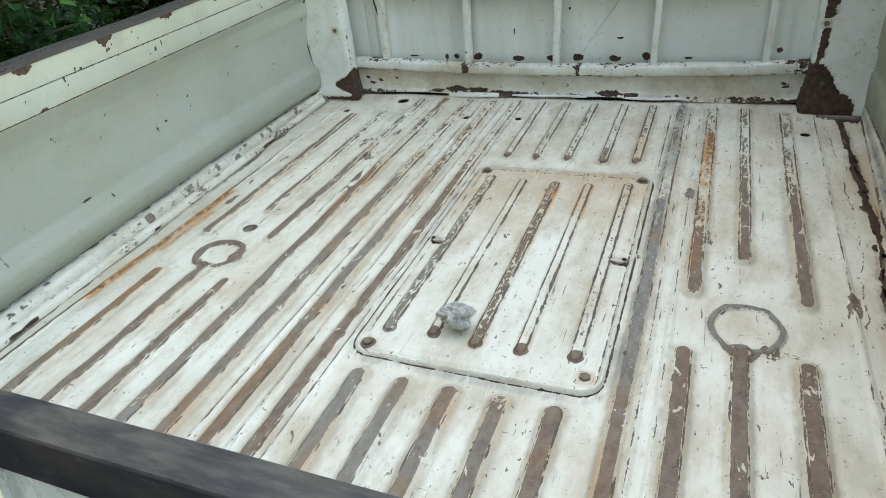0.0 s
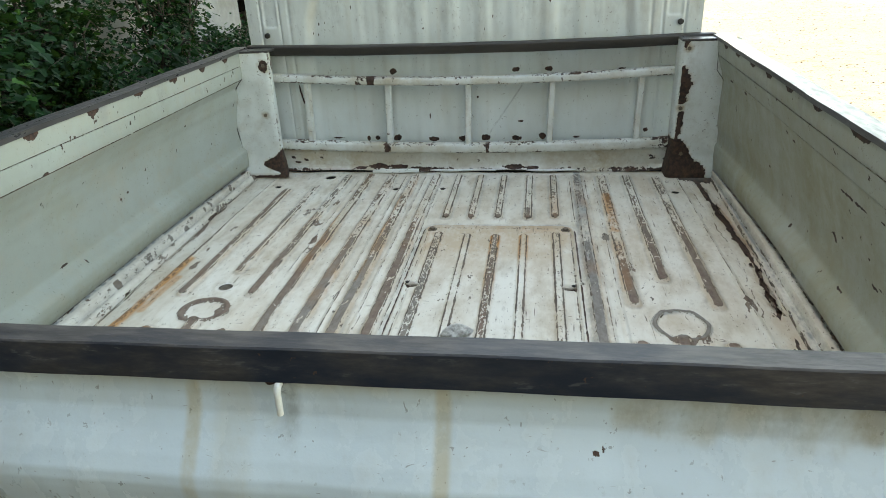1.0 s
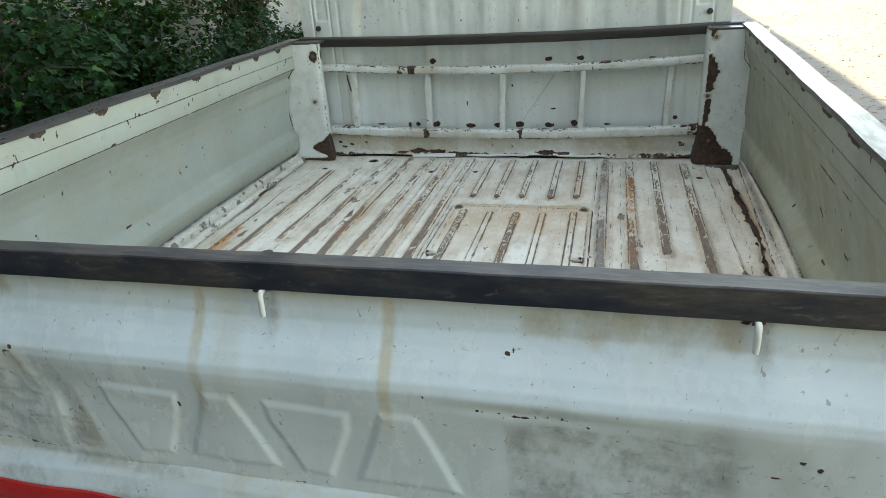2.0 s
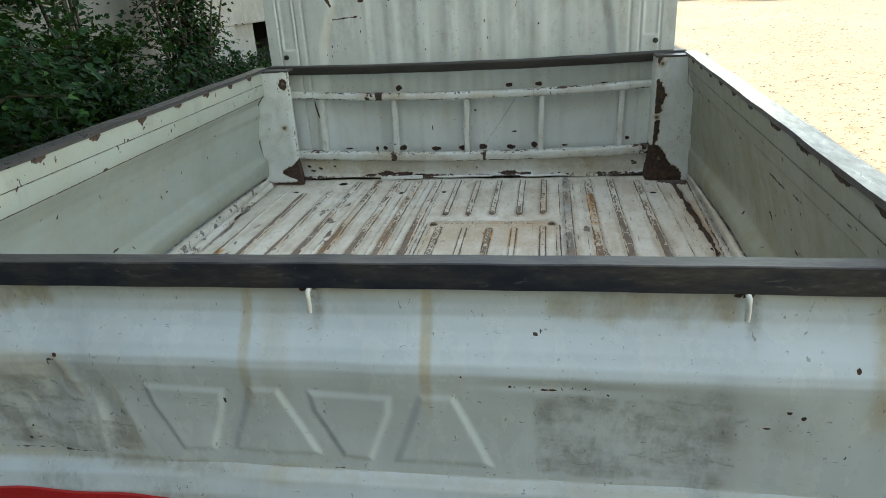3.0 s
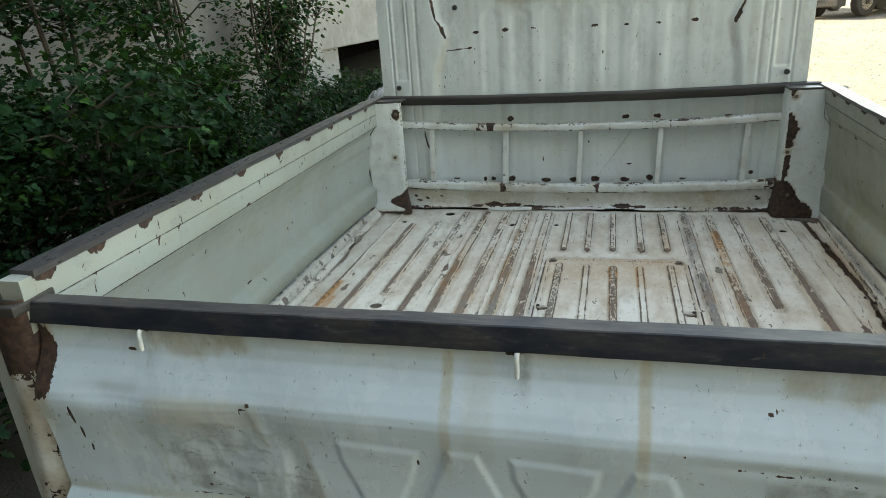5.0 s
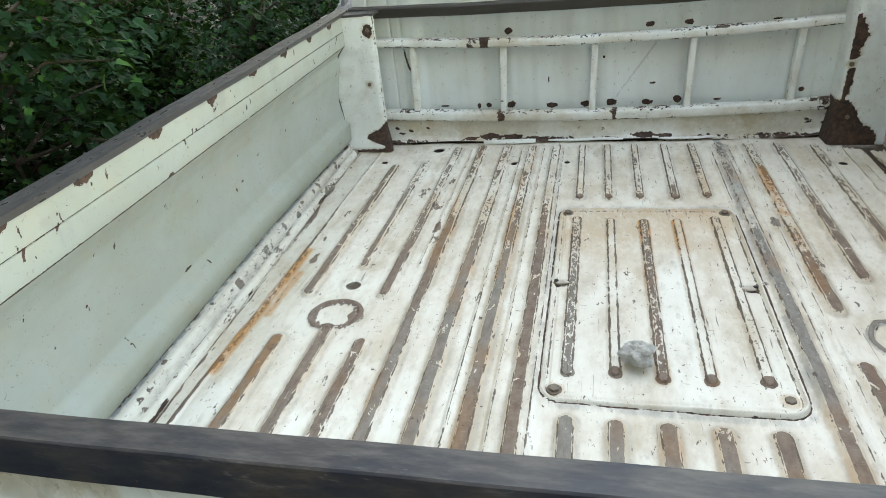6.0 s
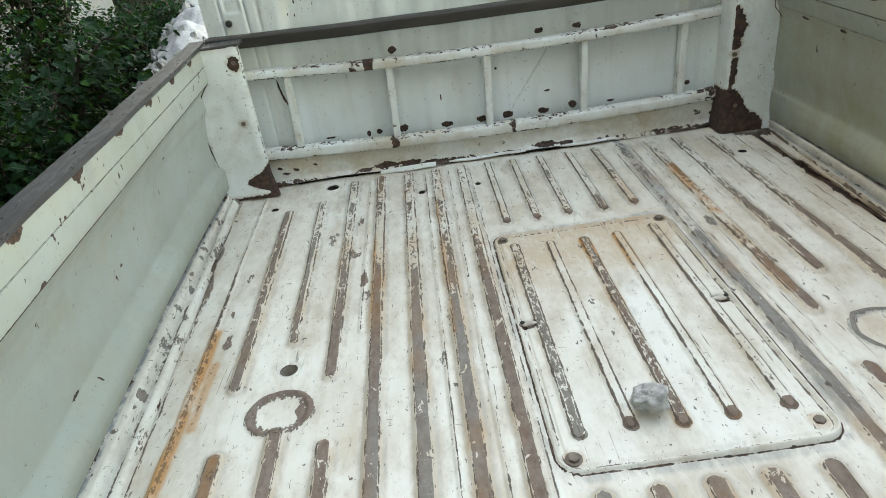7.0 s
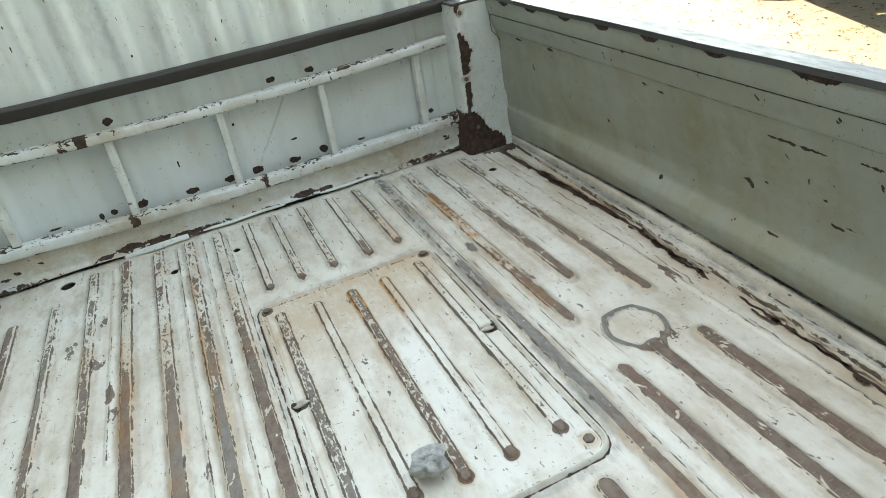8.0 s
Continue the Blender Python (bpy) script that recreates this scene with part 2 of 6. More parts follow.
def bar_material():
    """Blue-black paint worn to brown metal, with bright rubbed streaks along the bar."""
    n = Nodes("bar_steel")
    big, mid = n.noise(5, 5, 0.6, (0.45, 1, 1)), n.noise(34, 5, 0.66, (0.30, 1, 1))
    fine = n.noise(150, 4, 0.65, (0.22, 1, 1))
    colour = n.mix(n.step(mid, 0.35, 0.7), (0.007, 0.012, 0.021), (0.018, 0.024, 0.034))
    brown = n.step(n.math("ADD", n.math("MULTIPLY", big, 0.7), n.math("MULTIPLY", mid, 0.4)), 0.50, 0.64)
    colour = n.mix(n.math("MULTIPLY", brown, 0.85), colour, n.mix(n.step(fine, 0.35, 0.65), (0.026, 0.023, 0.022), (0.050, 0.044, 0.040)))
    rubbed = n.math("MULTIPLY", n.step(fine, 0.60, 0.68), n.step(big, 0.40, 0.56))
    colour = n.mix(n.math("MULTIPLY", rubbed, 0.6), colour, (0.085, 0.088, 0.092))
    # top face: rubbed brown, and lightened for the sky it reflects
    colour = n.mix(n.math("MULTIPLY", n.attr("rubbed"), n.step(mid, 0.28, 0.60, 0.25, 0.9)), colour, n.mix(n.step(fine, 0.35, 0.65), (0.048, 0.044, 0.041), (0.092, 0.082, 0.073)))
    pit = n.step(n.noise(95, 4, 0.65), 0.68, 0.70)
    colour = n.mix(n.math("MULTIPLY", pit, 0.7), colour, (0.075, 0.042, 0.025))
    n.bump(n.math("ADD", mid, n.math("MULTIPLY", fine, 0.6)), 0.4, 0.0012)
    return n.finish(colour, n.step(n.math("ADD", big, n.math("MULTIPLY", fine, 0.3)), 0.5, 0.8, 0.34, 0.62), 0.0, 0.30)


bar_steel = bar_material()


def glass_material():
    n = Nodes("dark_glass")
    grime = n.noise(6, 4)
    return n.finish(n.mix(grime, (0.012, 0.013, 0.014), (0.03, 0.03, 0.03)), n.step(grime, 0.3, 0.7, 0.05, 0.15))


dark_glass = glass_material()


def leaf_material(name, a, b, c):
    n = Nodes(name)
    r = n.island()
    vein = n.noise(40, 3)
    colour = n.mix(n.step(r, 0.0, 0.7), a, b)
    colour = n.mix(n.step(r, 0.86, 1.0), colour, c)
    colour = n.mix(n.math("MULTIPLY", vein, 0.35), colour, a)
    n.put(n.bsdf.inputs["Transmission Weight"], 0.0)
    mat = n.finish(colour, 0.6, 0.0, 0.10)
    back = n.node("ShaderNodeBsdfTranslucent", Color=n.mix(0.4, colour, (0.12, 0.22, 0.02)))
    add = n.node("ShaderNodeMixShader", Fac=0.15)
    n.tree.links.new(n.bsdf.outputs[0], add.inputs[1])
    n.tree.links.new(back.outputs[0], add.inputs[2])
    n.tree.links.new(add.outputs[0], n.tree.nodes["Material Output"].inputs[0])
    return mat


leaf_green = leaf_material("leaf_green", (0.0040, 0.022, 0.0095), (0.0095, 0.048, 0.0160), (0.045, 0.150, 0.030))


def ground_material():
    n = Nodes("sandy_yard")
    big, mid, fine = n.noise(0.35, 5), n.noise(3.5, 6, 0.65), n.noise(45, 5, 0.7)
    colour = n.mix(n.step(big, 0.35, 0.65), (0.212, 0.200, 0.182), (0.176, 0.166, 0.150))
    colour = n.mix(n.step(mid, 0.45, 0.72), colour, (0.176, 0.160, 0.137))
    colour = n.mix(n.math("MULTIPLY", n.step(fine, 0.52, 0.66), 0.8), colour, (0.17, 0.145, 0.112))
    spots = n.noise(14, 5, 0.7, (1, 1, 1), 0.5)
    colour = n.mix(n.step(spots, 0.585, 0.635), colour, (0.10, 0.085, 0.065))
    n.bump(n.math("ADD", mid, n.math("MULTIPLY", fine, 0.4)), 0.5, 0.02)
    return n.finish(colour, 0.95, 0.0, 0.2)


sandy_yard = ground_material()


# ---- mesh helpers ----
def link_mesh(name, me, material, parent=None, label=""):
    me.materials.append(material)
    ob = new(name, me)
    ob.parent = parent
    if label:
        tagged(ob, label)
    return ob


def part(name, bm, material, parent=None, label="", smooth=False):
    """One bmesh as one mesh object, under a thing or a part."""
    me = bpy.data.meshes.new(name)
    bm.normal_update()
    bm.to_mesh(me)
    bm.free()
    if smooth:
        me.shade_smooth()
    return link_mesh(name, me, material, parent, label)


def thing(name, label, category, m=None, group="", kind=""):
    ob = new(name)
    ob.empty_display_size = 0.1
    if m is not None:
        ob.matrix_world = m
    return tagged(ob, label, category, group, kind)


def grid_mesh(name, P, attrs=None, closed=False, caps=False, keep=None, smooth=True, sharp=50):
    """A sheet of quads over the array P (rows, columns, 3); closed joins the last column to the first."""
    r, c = P.shape[:2]
    idx = np.arange(r * c).reshape(r, c)
    if closed:
        idx = np.concatenate([idx, idx[:, :1]], axis=1)
    quads = np.stack([idx[:-1, :-1], idx[:-1, 1:], idx[1:, 1:], idx[1:, :-1]], axis=-1).reshape(-1, 4)
    if keep is not None:
        quads = quads[keep.reshape(-1)]
    faces = quads.tolist()
    if caps:
        faces += [list(range(c))[::-1], [int(i) for i in np.arange((r - 1) * c, r * c)]]
    me = bpy.data.meshes.new(name)
    me.from_pydata(P.reshape(-1, 3).tolist(), [], faces)
    for key, values in (attrs or {}).items():
        a = me.attributes.new(key, "FLOAT", "POINT")
        a.data.foreach_set("value", np.ascontiguousarray(values, dtype=np.float32).reshape(-1))
    if smooth:
        me.shade_smooth()
        me.set_sharp_from_angle(angle=radians(sharp))
    me.update()
    return me


def box_bm(x0, x1, y0, y1, z0, z1, bevel=0.0, segments=2, bm=None):
    bm = bm or bmesh.new()
    made = bmesh.ops.create_cube(bm, size=1.0, matrix=Matrix.Translation(((x0 + x1) / 2, (y0 + y1) / 2, (z0 + z1) / 2)) @ Matrix.Diagonal((x1 - x0, y1 - y0, z1 - z0, 1)))
    if bevel:
        edges = {e for v in made["verts"] for e in v.link_edges}
        bmesh.ops.bevel(bm, geom=list(edges), offset=bevel, segments=segments, profile=0.6, affect="EDGES")
    return bm


def cyl_bm(p, axis, r, length, r2=None, segments=20, bevel=0.0, bm=None):
    """A cylinder or cone that starts at p and runs along axis."""
    bm = bm or bmesh.new()
    axis = Vector(axis).normalized()
    m = Matrix.Translation(Vector(p) + axis * length / 2) @ axis.to_track_quat("Z", "Y").to_matrix().to_4x4()
    made = bmesh.ops.create_cone(bm, cap_ends=True, segments=segments, radius1=r, radius2=r if r2 is None else r2, depth=length, matrix=m)
    if bevel:
        ring = [e for e in {e for v in made["verts"] for e in v.link_edges} if len(e.link_faces) == 2 and e.calc_face_angle(0) > 1.0]
        bmesh.ops.bevel(bm, geom=ring, offset=bevel, segments=2, profile=0.6, affect="EDGES")
    return bm


def tube_mesh(name, points, radii, sides=8):
    """A tapered tube along points."""
    pts = [Vector([float(c) for c in p]) for p in points]
    rows = []
    for i, p in enumerate(pts):
        d = (pts[min(i + 1, len(pts) - 1)] - pts[max(i - 1, 0)]).normalized()
        a = d.orthogonal().normalized() if abs(d.z) > 0.99 else d.cross(Vector((0, 0, 1))).normalized()
        b = d.cross(a)
        rows.append([p + float(radii[i]) * (math.cos(t) * a + math.sin(t) * b) for t in np.linspace(0, 2 * math.pi, sides, endpoint=False)])
    return grid_mesh(name, np.array(rows), closed=True, caps=True)


def smooth01(x, lo, hi):
    t = np.clip((x - lo) / (hi - lo), 0, 1)
    return t * t * (3 - 2 * t)


def capsule(X, Y, x0, y0, x1, y1):
    """Distance from the segment."""
    dx, dy = x1 - x0, y1 - y0
    t = np.clip(((X - x0) * dx + (Y - y0) * dy) / (dx * dx + dy * dy + 1e-12), 0, 1)
    return np.hypot(X - x0 - t * dx, Y - y0 - t * dy)


def wobble(X, Y, s, seed=0.0):
    """Cheap smooth noise in -1..1."""
    return (np.sin(X * s * 1.7 + 1.3 * np.sin(Y * s * 0.9 + seed) + seed * 3.1) + np.sin(Y * s * 1.3 + 1.7 * np.sin(X * s * 1.1 + seed * 2.3) + seed)
            + np.sin((X + Y) * s * 2.9 + seed * 5.7 + 2 * np.sin((X - Y) * s * 1.9))) / 3


def ground_z(y):
    """The yard rises gently ahead of the truck."""
    return np.interp(y, (-6.0, 6.0, 45.0), (-0.252, 0.252, 0.954))


# ---- the lie of the cargo box ----
def rim_x(side, y):
    """The inner edge of the side's rim."""
    return -0.638 - 0.040 * y if side < 0 else 0.663 + 0.047 * y


def rim_z(y):
    return 1.136 + 0.0 * y


FRONT = 1.662           # floor's front end

truck = thing("pickup_truck", "old white pickup truck with a rusty dented open cargo bed", "truck", pose(0, 0, 0))


# ---- cargo floor ----
LOWER, UPPER = 0.035, 1.61
SIDE_RIBS = [  # x, from y, to y, half width, wear at its rear end, wear at its front end
    (-0.552, LOWER, 0.622, 0.012, 0.95, 0.95), (-0.466, LOWER, 0.655, 0.012, 1.0, 0.9), (-0.388, LOWER, 0.622, 0.012, 1.0, 0.8),
    (-0.555, 0.782, 1.46, 0.011, 1.0, 0.55), (-0.470, 0.893, 1.50, 0.009, 0.75, 0.5), (-0.390, 0.785, 1.60, 0.011, 0.95, 0.5),
]
MIDDLE_RIBS = [
    (-0.315, LOWER, UPPER, 0.012, 1.0, 0.45), (-0.239, LOWER, UPPER, 0.013, 1.0, 0.40), (-0.163, LOWER, UPPER, 0.012, 0.95, 0.42), (-0.092, LOWER, UPPER, 0.012, 0.95, 0.45),
    (-0.015, LOWER, 0.460, 0.013, 1.0, 1.0), (0.057, LOWER, 0.460, 0.013, 1.0, 1.0), (0.130, LOWER, 0.461, 0.013, 1.0, 1.0), (0.204, LOWER, 0.462, 0.013, 1.0, 1.0), (0.279, LOWER, 0.462, 0.013, 1.0, 1.0),
    (-0.016, 1.248, UPPER, 0.009, 0.40, 0.30), (0.055, 1.248, UPPER, 0.009, 0.40, 0.30), (0.130, 1.250, UPPER, 0.009, 0.42, 0.30), (0.212, 1.250, UPPER, 0.010, 0.44, 0.30), (0.286, 1.256, UPPER, 0.010, 0.46, 0.30),
]
FAR_RIBS = [
    (0.361, LOWER, UPPER, 0.012, 0.95, 0.42), (0.431, LOWER, 0.626, 0.013, 0.95, 0.9), (0.506, LOWER, 0.645, 0.013, 1.0, 1.0), (0.591, LOWER, 0.630, 0.013, 0.9, 0.8),
    (0.435, 0.782, 1.60, 0.012, 0.9, 0.45), (0.512, 0.897, 1.60, 0.011, 1.0, 0.5), (0.600, 0.782, 1.58, 0.012, 1.0, 0.42),
]
RINGS = [(-0.468, 0.708, 0.050, 0.046, 0.75), (0.514, 0.704, 0.049, 0.054, 0.95)]
HOLES = [(-0.468, 0.815, 0.016), (-0.601, 1.502, 0.010), (-0.453, 1.600, 0.017), (-0.206, 1.487, 0.010), (-0.057, 1.491, 0.009), (0.640, 1.466, 0.011)]
HATCH = (-0.060, 0.333, 0.505, 1.187, 0.036)


def rounded_box(X, Y, x0, x1, y0, y1, r):
    qx = np.abs(X - (x0 + x1) / 2) - (x1 - x0) / 2 + r
    qy = np.abs(Y - (y0 + y1) / 2) - (y1 - y0) / 2 + r
    return np.hypot(np.maximum(qx, 0), np.maximum(qy, 0)) + np.minimum(np.maximum(qx, qy), 0) - r


def build_floor():
    ys = np.linspace(0.022, FRONT, 430)
    u = np.linspace(0, 1, 940)
    left = np.array([rim_x(-1, y) - 0.014 for y in ys])
    right = np.array([rim_x(1, y) + 0.029 for y in ys])
    X = left[:, None] + (right - left)[:, None] * u[None, :]
    Y = np.repeat(ys[:, None], u.size, 1)
    Z = np.full_like(X, FLOOR)
    wear, rust, stain, orange, scuff_shade, crack = (np.zeros_like(X) for _ in range(6))
    for x, y0, y1, w, w0, w1 in SIDE_RIBS + MIDDLE_RIBS + FAR_RIBS:
        d = capsule(X + 0.0006 * wobble(X * 0, Y, 14, x * 9), Y, x, y0, x, y1)
        Z += 0.0075 * (1 - smooth01(d, w - 0.005, w + 0.007))
        t = np.clip((Y - y0) / (y1 - y0), 0, 1)
        if y1 > 1.4:                                    # rubbed up to the middle of the bed, then fading
            t = smooth01(Y, max(y0, 0.70), max(y0 + 0.5, 1.30))
        k = w0 + (w1 * 1.05 - w0) * t if y1 > 1.4 else w0 + (w1 - w0) * t
        far = smooth01(Y, 0.75, 1.25)
        core = w * (0.72 - 0.14 * far)
        aside = capsule(X + (0.0035 * wobble(X * 0, Y, 10, x * 17) + 0.0008) * far, Y, x, y0, x, y1)
        patchy = 0.97 + (0.14 + 0.42 * far) * wobble(X * 0, Y, 8, x * 31) + 0.10 * wobble(X * 9, Y, 23, x * 11)
        wear = np.maximum(wear, k * patchy * (1 - smooth01(aside, core - 0.0010, core + 0.0014)))
        # cracked shoulders
        for sgn in (-1, 1):
            sideways = (X - x) * sgn > 0
            amount = 0.59 + 0.26 * wobble(X * 0, Y, 6, x * 7 + sgn) + 0.10 * far + (0.16 if y0 > 1.2 else 0.0)
            crack = np.maximum(crack, amount * np.exp(-((d - w * 0.86) / 0.0021) ** 2) * sideways)
        wear = np.maximum(wear, (0.26 + 0.20 * (k < 0.75)) * np.exp(-((d - w) / 0.0028) ** 2))
        wear = np.maximum(wear, 0.20 * (1 - smooth01(d, w + 0.002, w + 0.016)))
        # tan and grey beside the rib: grime, with its soft shade painted in
        stain = np.maximum(stain, (0.9 - 0.5 * smooth01(Y, 1.15, 1.4)) * (1 - smooth01(d, w, w + 0.024)))
        scuff_shade = np.maximum(scuff_shade, 0.40 * np.exp(-((d - w - 0.006) / 0.004) ** 2))
        orange = np.maximum(orange, 0.40 * np.clip(wobble(X * 2, Y, 9, x * 13) + (0.08 if -0.34 < x < -0.1 else 0.0), 0, 1) * (1 - smooth01(d, w, w + 0.010)))
        if y0 > 1.2:                                    # rubbed bare at the near end only
            wear = np.maximum(wear, 0.9 * (1 - smooth01(np.hypot(X - x, (Y - y0) * 0.6), 0.004, 0.011)))
    for x, y, rx, ry, k in RINGS:
        qx, qy = np.abs(X - x) / rx, np.abs(Y - y) / ry
        hexed = 0.2 if x < 0 else 0.5
        inner = (1 - hexed) * np.hypot(qx, qy) + hexed * np.maximum(qx * 0.94 + qy * 0.42, qy * 1.06)      # a rounded hexagon
        d = np.abs(inner - 1) * (rx + ry) / 2
        Z += 0.005 * (1 - smooth01(d, 0.002, 0.008))
        wear = np.maximum(wear, k * 1.1 * (1 - smooth01(d, 0.0035 if x < 0 else 0.0025, 0.007 if x < 0 else 0.0055)))
        crack = np.maximum(crack, 0.42 * np.exp(-((d - 0.0065) / 0.0018) ** 2))
        wear = np.maximum(wear, (0.62 if x < 0 else 0.25) * smooth01(inner, 0.35, 0.95) * (inner < 1))
        wear = np.maximum(wear, (0.5 if x < 0 else 0.3) * (1 - smooth01(inner, 1.0, 1.35)) * (inner >= 1))
    scuff_shade = np.maximum(scuff_shade, 0.8 * (1 - smooth01(np.abs(np.hypot(X - 0.514, Y - 0.704) - 0.051), 0.003, 0.008)))
    scuff_shade = np.maximum(scuff_shade, 0.9 * (1 - smooth01(np.abs(X - 0.361), 0.008, 0.013)) * smooth01(Y, 0.35, 0.7))
    for dx in (-1, 1):
        d = capsule(X, Y, 0.510 + dx * 0.030, 0.668, 0.509 + dx * 0.007, 0.628)
        wear = np.maximum(wear, 0.85 * (1 - smooth01(d, 0.003, 0.0065)))
    for x, y0, y1 in ((-0.634, 0.03, 1.62), (0.664, 0.03, 1.62), (0.408, 0.03, 1.60), (-0.128, 0.03, 1.60), (-0.193, 0.05, 1.60), (-0.070, 0.05, 1.60), (0.336, 1.20, 1.60), (0.383, 0.05, 1.60), (-0.345, 0.9, 1.6)):
        d = capsule(X, Y, x, y0, x, y1)
        Z += 0.0035 * (1 - smooth01(d, 0.001, 0.008))
        wear = np.maximum(wear, 0.30 * (1 - smooth01(d, 0.0, 0.008)))
        crack = np.maximum(crack, (0.60 + 0.24 * wobble(X * 0, Y, 7, x * 19)) * np.exp(-((X - x) / 0.0017) ** 2) * (Y > y0) * (Y < y1))
    hd = rounded_box(X, Y, *HATCH)
    wear = np.maximum(wear, 0.26 * (1 - smooth01(np.abs(hd), 0.004, 0.02)))
    # dark gap and shadow line below the hatch's edge, painted through the rust mask
    rust = np.maximum(rust, 0.72 * (1 - smooth01(np.abs(hd - 0.001), 0.0008, 0.0034)))
    stain = np.maximum(stain, 0.5 * (1 - smooth01(hd, 0.0, 0.05)))
    # greyer strips in the channel right of the hatch and along its border
    scuff_shade = np.maximum(scuff_shade, 0.75 * (1 - smooth01(np.abs(X - 0.348), 0.004, 0.013)) * smooth01(Y, 0.45, 0.6) * (1 - smooth01(Y, 1.35, 1.5)))
    scuff_shade = np.maximum(scuff_shade, 0.55 * (1 - smooth01(np.abs(hd - 0.008), 0.003, 0.012)))
    # the rust-stained seam along the left, and the odd orange rib
    for x, y0, y1, w, k in ((-0.630, 0.52, 0.96, 0.010, 0.85), (-0.552, 0.36, 0.62, 0.008, 0.6), (0.437, 1.16, 1.42, 0.013, 0.75), (0.430, 0.84, 1.05, 0.010, 0.4), (0.13, 0.05, 0.3, 0.01, 0.3), (-0.172, 0.85, 1.40, 0.004, 0.55), (-0.325, 0.95, 1.25, 0.004, 0.6), (-0.610, 0.70, 0.86, 0.009, 0.6)):
        d = capsule(X, Y, x, y0, x, y1)
        orange = np.maximum(orange, k * (1 - smooth01(d, w * 0.5, w * 1.6)))
        wear = np.maximum(wear, 0.62 * k * (1 - smooth01(d, 0, w * 1.2)))
        stain = np.maximum(stain, 0.7 * k * (1 - smooth01(d, w, w * 4)))
    for y0, y1, k in ((0.03, 0.56, 0.80), (0.94, 1.18, 0.62)):
        wear = np.maximum(wear, k * (1 - smooth01(capsule(X, Y, -0.633, y0, -0.636, y1), 0.002, 0.007)))
    # bare patches
    for x, y, r, k in ((-0.43, 1.28, 0.018, 0.55), (-0.375, 1.20, 0.016, 0.6), (-0.348, 1.08, 0.012, 0.6), (-0.335, 1.02, 0.014, 0.55), (-0.36, 1.36, 0.013, 0.5), (-0.6, 0.92, 0.010, 0.6), (-0.61, 1.02, 0.009, 0.55), (-0.435, 0.70, 0.010, 0.7), (0.45, 0.96, 0.014, 0.5), (0.41, 1.13, 0.011, 0.5), (-0.6, 1.15, 0.011, 0.5),
                       (0.665, 0.80, 0.014, 0.5), (0.55, 0.655, 0.012, 0.6), (-0.20, 0.78, 0.010, 0.4)):
        d = np.hypot(X - x, (Y - y) * 0.42) + r * (0.55 * wobble(X, Y * 0.5, 60, x * 40) + 0.30 * wobble(X, Y, 150, y * 9))
        wear = np.maximum(wear, (k + 0.16) * (1 - smooth01(d, r * 0.40, r * 0.95)))
    wear = np.maximum(wear, 0.11 + 0.08 * smooth01(Y, 0.85, 1.1) * (1 - smooth01(X, -0.2, 0.1)))
    # both long edges and the front edge are rusting
    el, er = X - left[:, None], right[:, None] - X
    wear = np.maximum(wear, 0.36 * (1 - smooth01(el, 0.0, 0.022)))
    rust = np.maximum(rust, (0.10 + 0.30 * wobble(X * 0, Y, 9, 2)) * (1 - smooth01(el, 0.0, 0.012)))
    crack = np.maximum(crack, (0.70 + 0.25 * wobble(X * 0, Y, 8, 6)) * np.exp(-((el - 0.006 - 0.003 * wobble(X * 0, Y, 12, 1)) / 0.0024) ** 2))
    peel = 0.012 + 0.008 * wobble(X * 0, Y, 9, 12) + 0.004 * wobble(X * 0, Y, 31, 2)
    wear = np.maximum(wear, (0.52 + 0.25 * wobble(X * 0, Y, 7, 3)) * (1 - smooth01(el, peel - 0.002, peel)) * smooth01(el, 0.003, 0.006))
    # the sheet has rusted through along a torn slit beside the right wall
    slit = np.interp(Y, (0.05, 0.20, 0.46, 0.57, 0.72, 0.85, 0.99, 1.15, 1.30, 1.43, 1.56), (0.664, 0.679, 0.697, 0.704, 0.707, 0.713, 0.727, 0.726, 0.722, 0.720, 0.716))
    slit = slit + 0.0035 * wobble(Y, Y * 0, 26, 1) + 0.002 * wobble(Y, Y * 0, 75, 4)
    open_w = np.clip(-0.0004 + 0.0042 * wobble(Y, Y * 0, 11, 7) + 0.003 * wobble(Y, Y * 0, 50, 2), 0, 0.0022) * smooth01(Y, 0.30, 0.42) * (1 - smooth01(Y, 1.40, 1.52))
    tear = np.abs(X - slit)
    whole = 1 - 0.85 * np.exp(-((Y - 0.705) / 0.04) ** 4)
    open_w = open_w * (whole > 0.8)
    scab = 0.0045 + 0.007 * np.clip(wobble(Y, Y * 0, 7, 5) + smooth01(Y, 0.9, 1.3), 0, 1.2)
    rust = np.maximum(rust, 0.85 * whole * (1 - smooth01(tear - open_w, scab * 0.3, scab)) * smooth01(Y, 0.10, 0.3))
    rust = np.maximum(rust, (0.10 + 0.22 * wobble(X, Y, 12, 8)) * (1 - smooth01(tear - open_w, 0.006, 0.022)))
    stain = np.maximum(stain, 0.8 * (1 - smooth01(tear - open_w, 0.008, 0.04)))
    Z += 0.005 * np.exp(-((X - slit - open_w - 0.003) / 0.004) ** 2) * np.clip(0.5 + wobble(Y, Y * 0, 33, 3), 0, 1.4) * (open_w > 0.002)
    Z -= 0.004 * np.exp(-((X - slit + open_w + 0.003) / 0.005) ** 2) * (open_w > 0.002)
    # a second crack runs along the floor a hand's breadth further in
    d = np.abs(X - slit + 0.030 + 0.002 * wobble(Y, Y * 0, 40, 9))
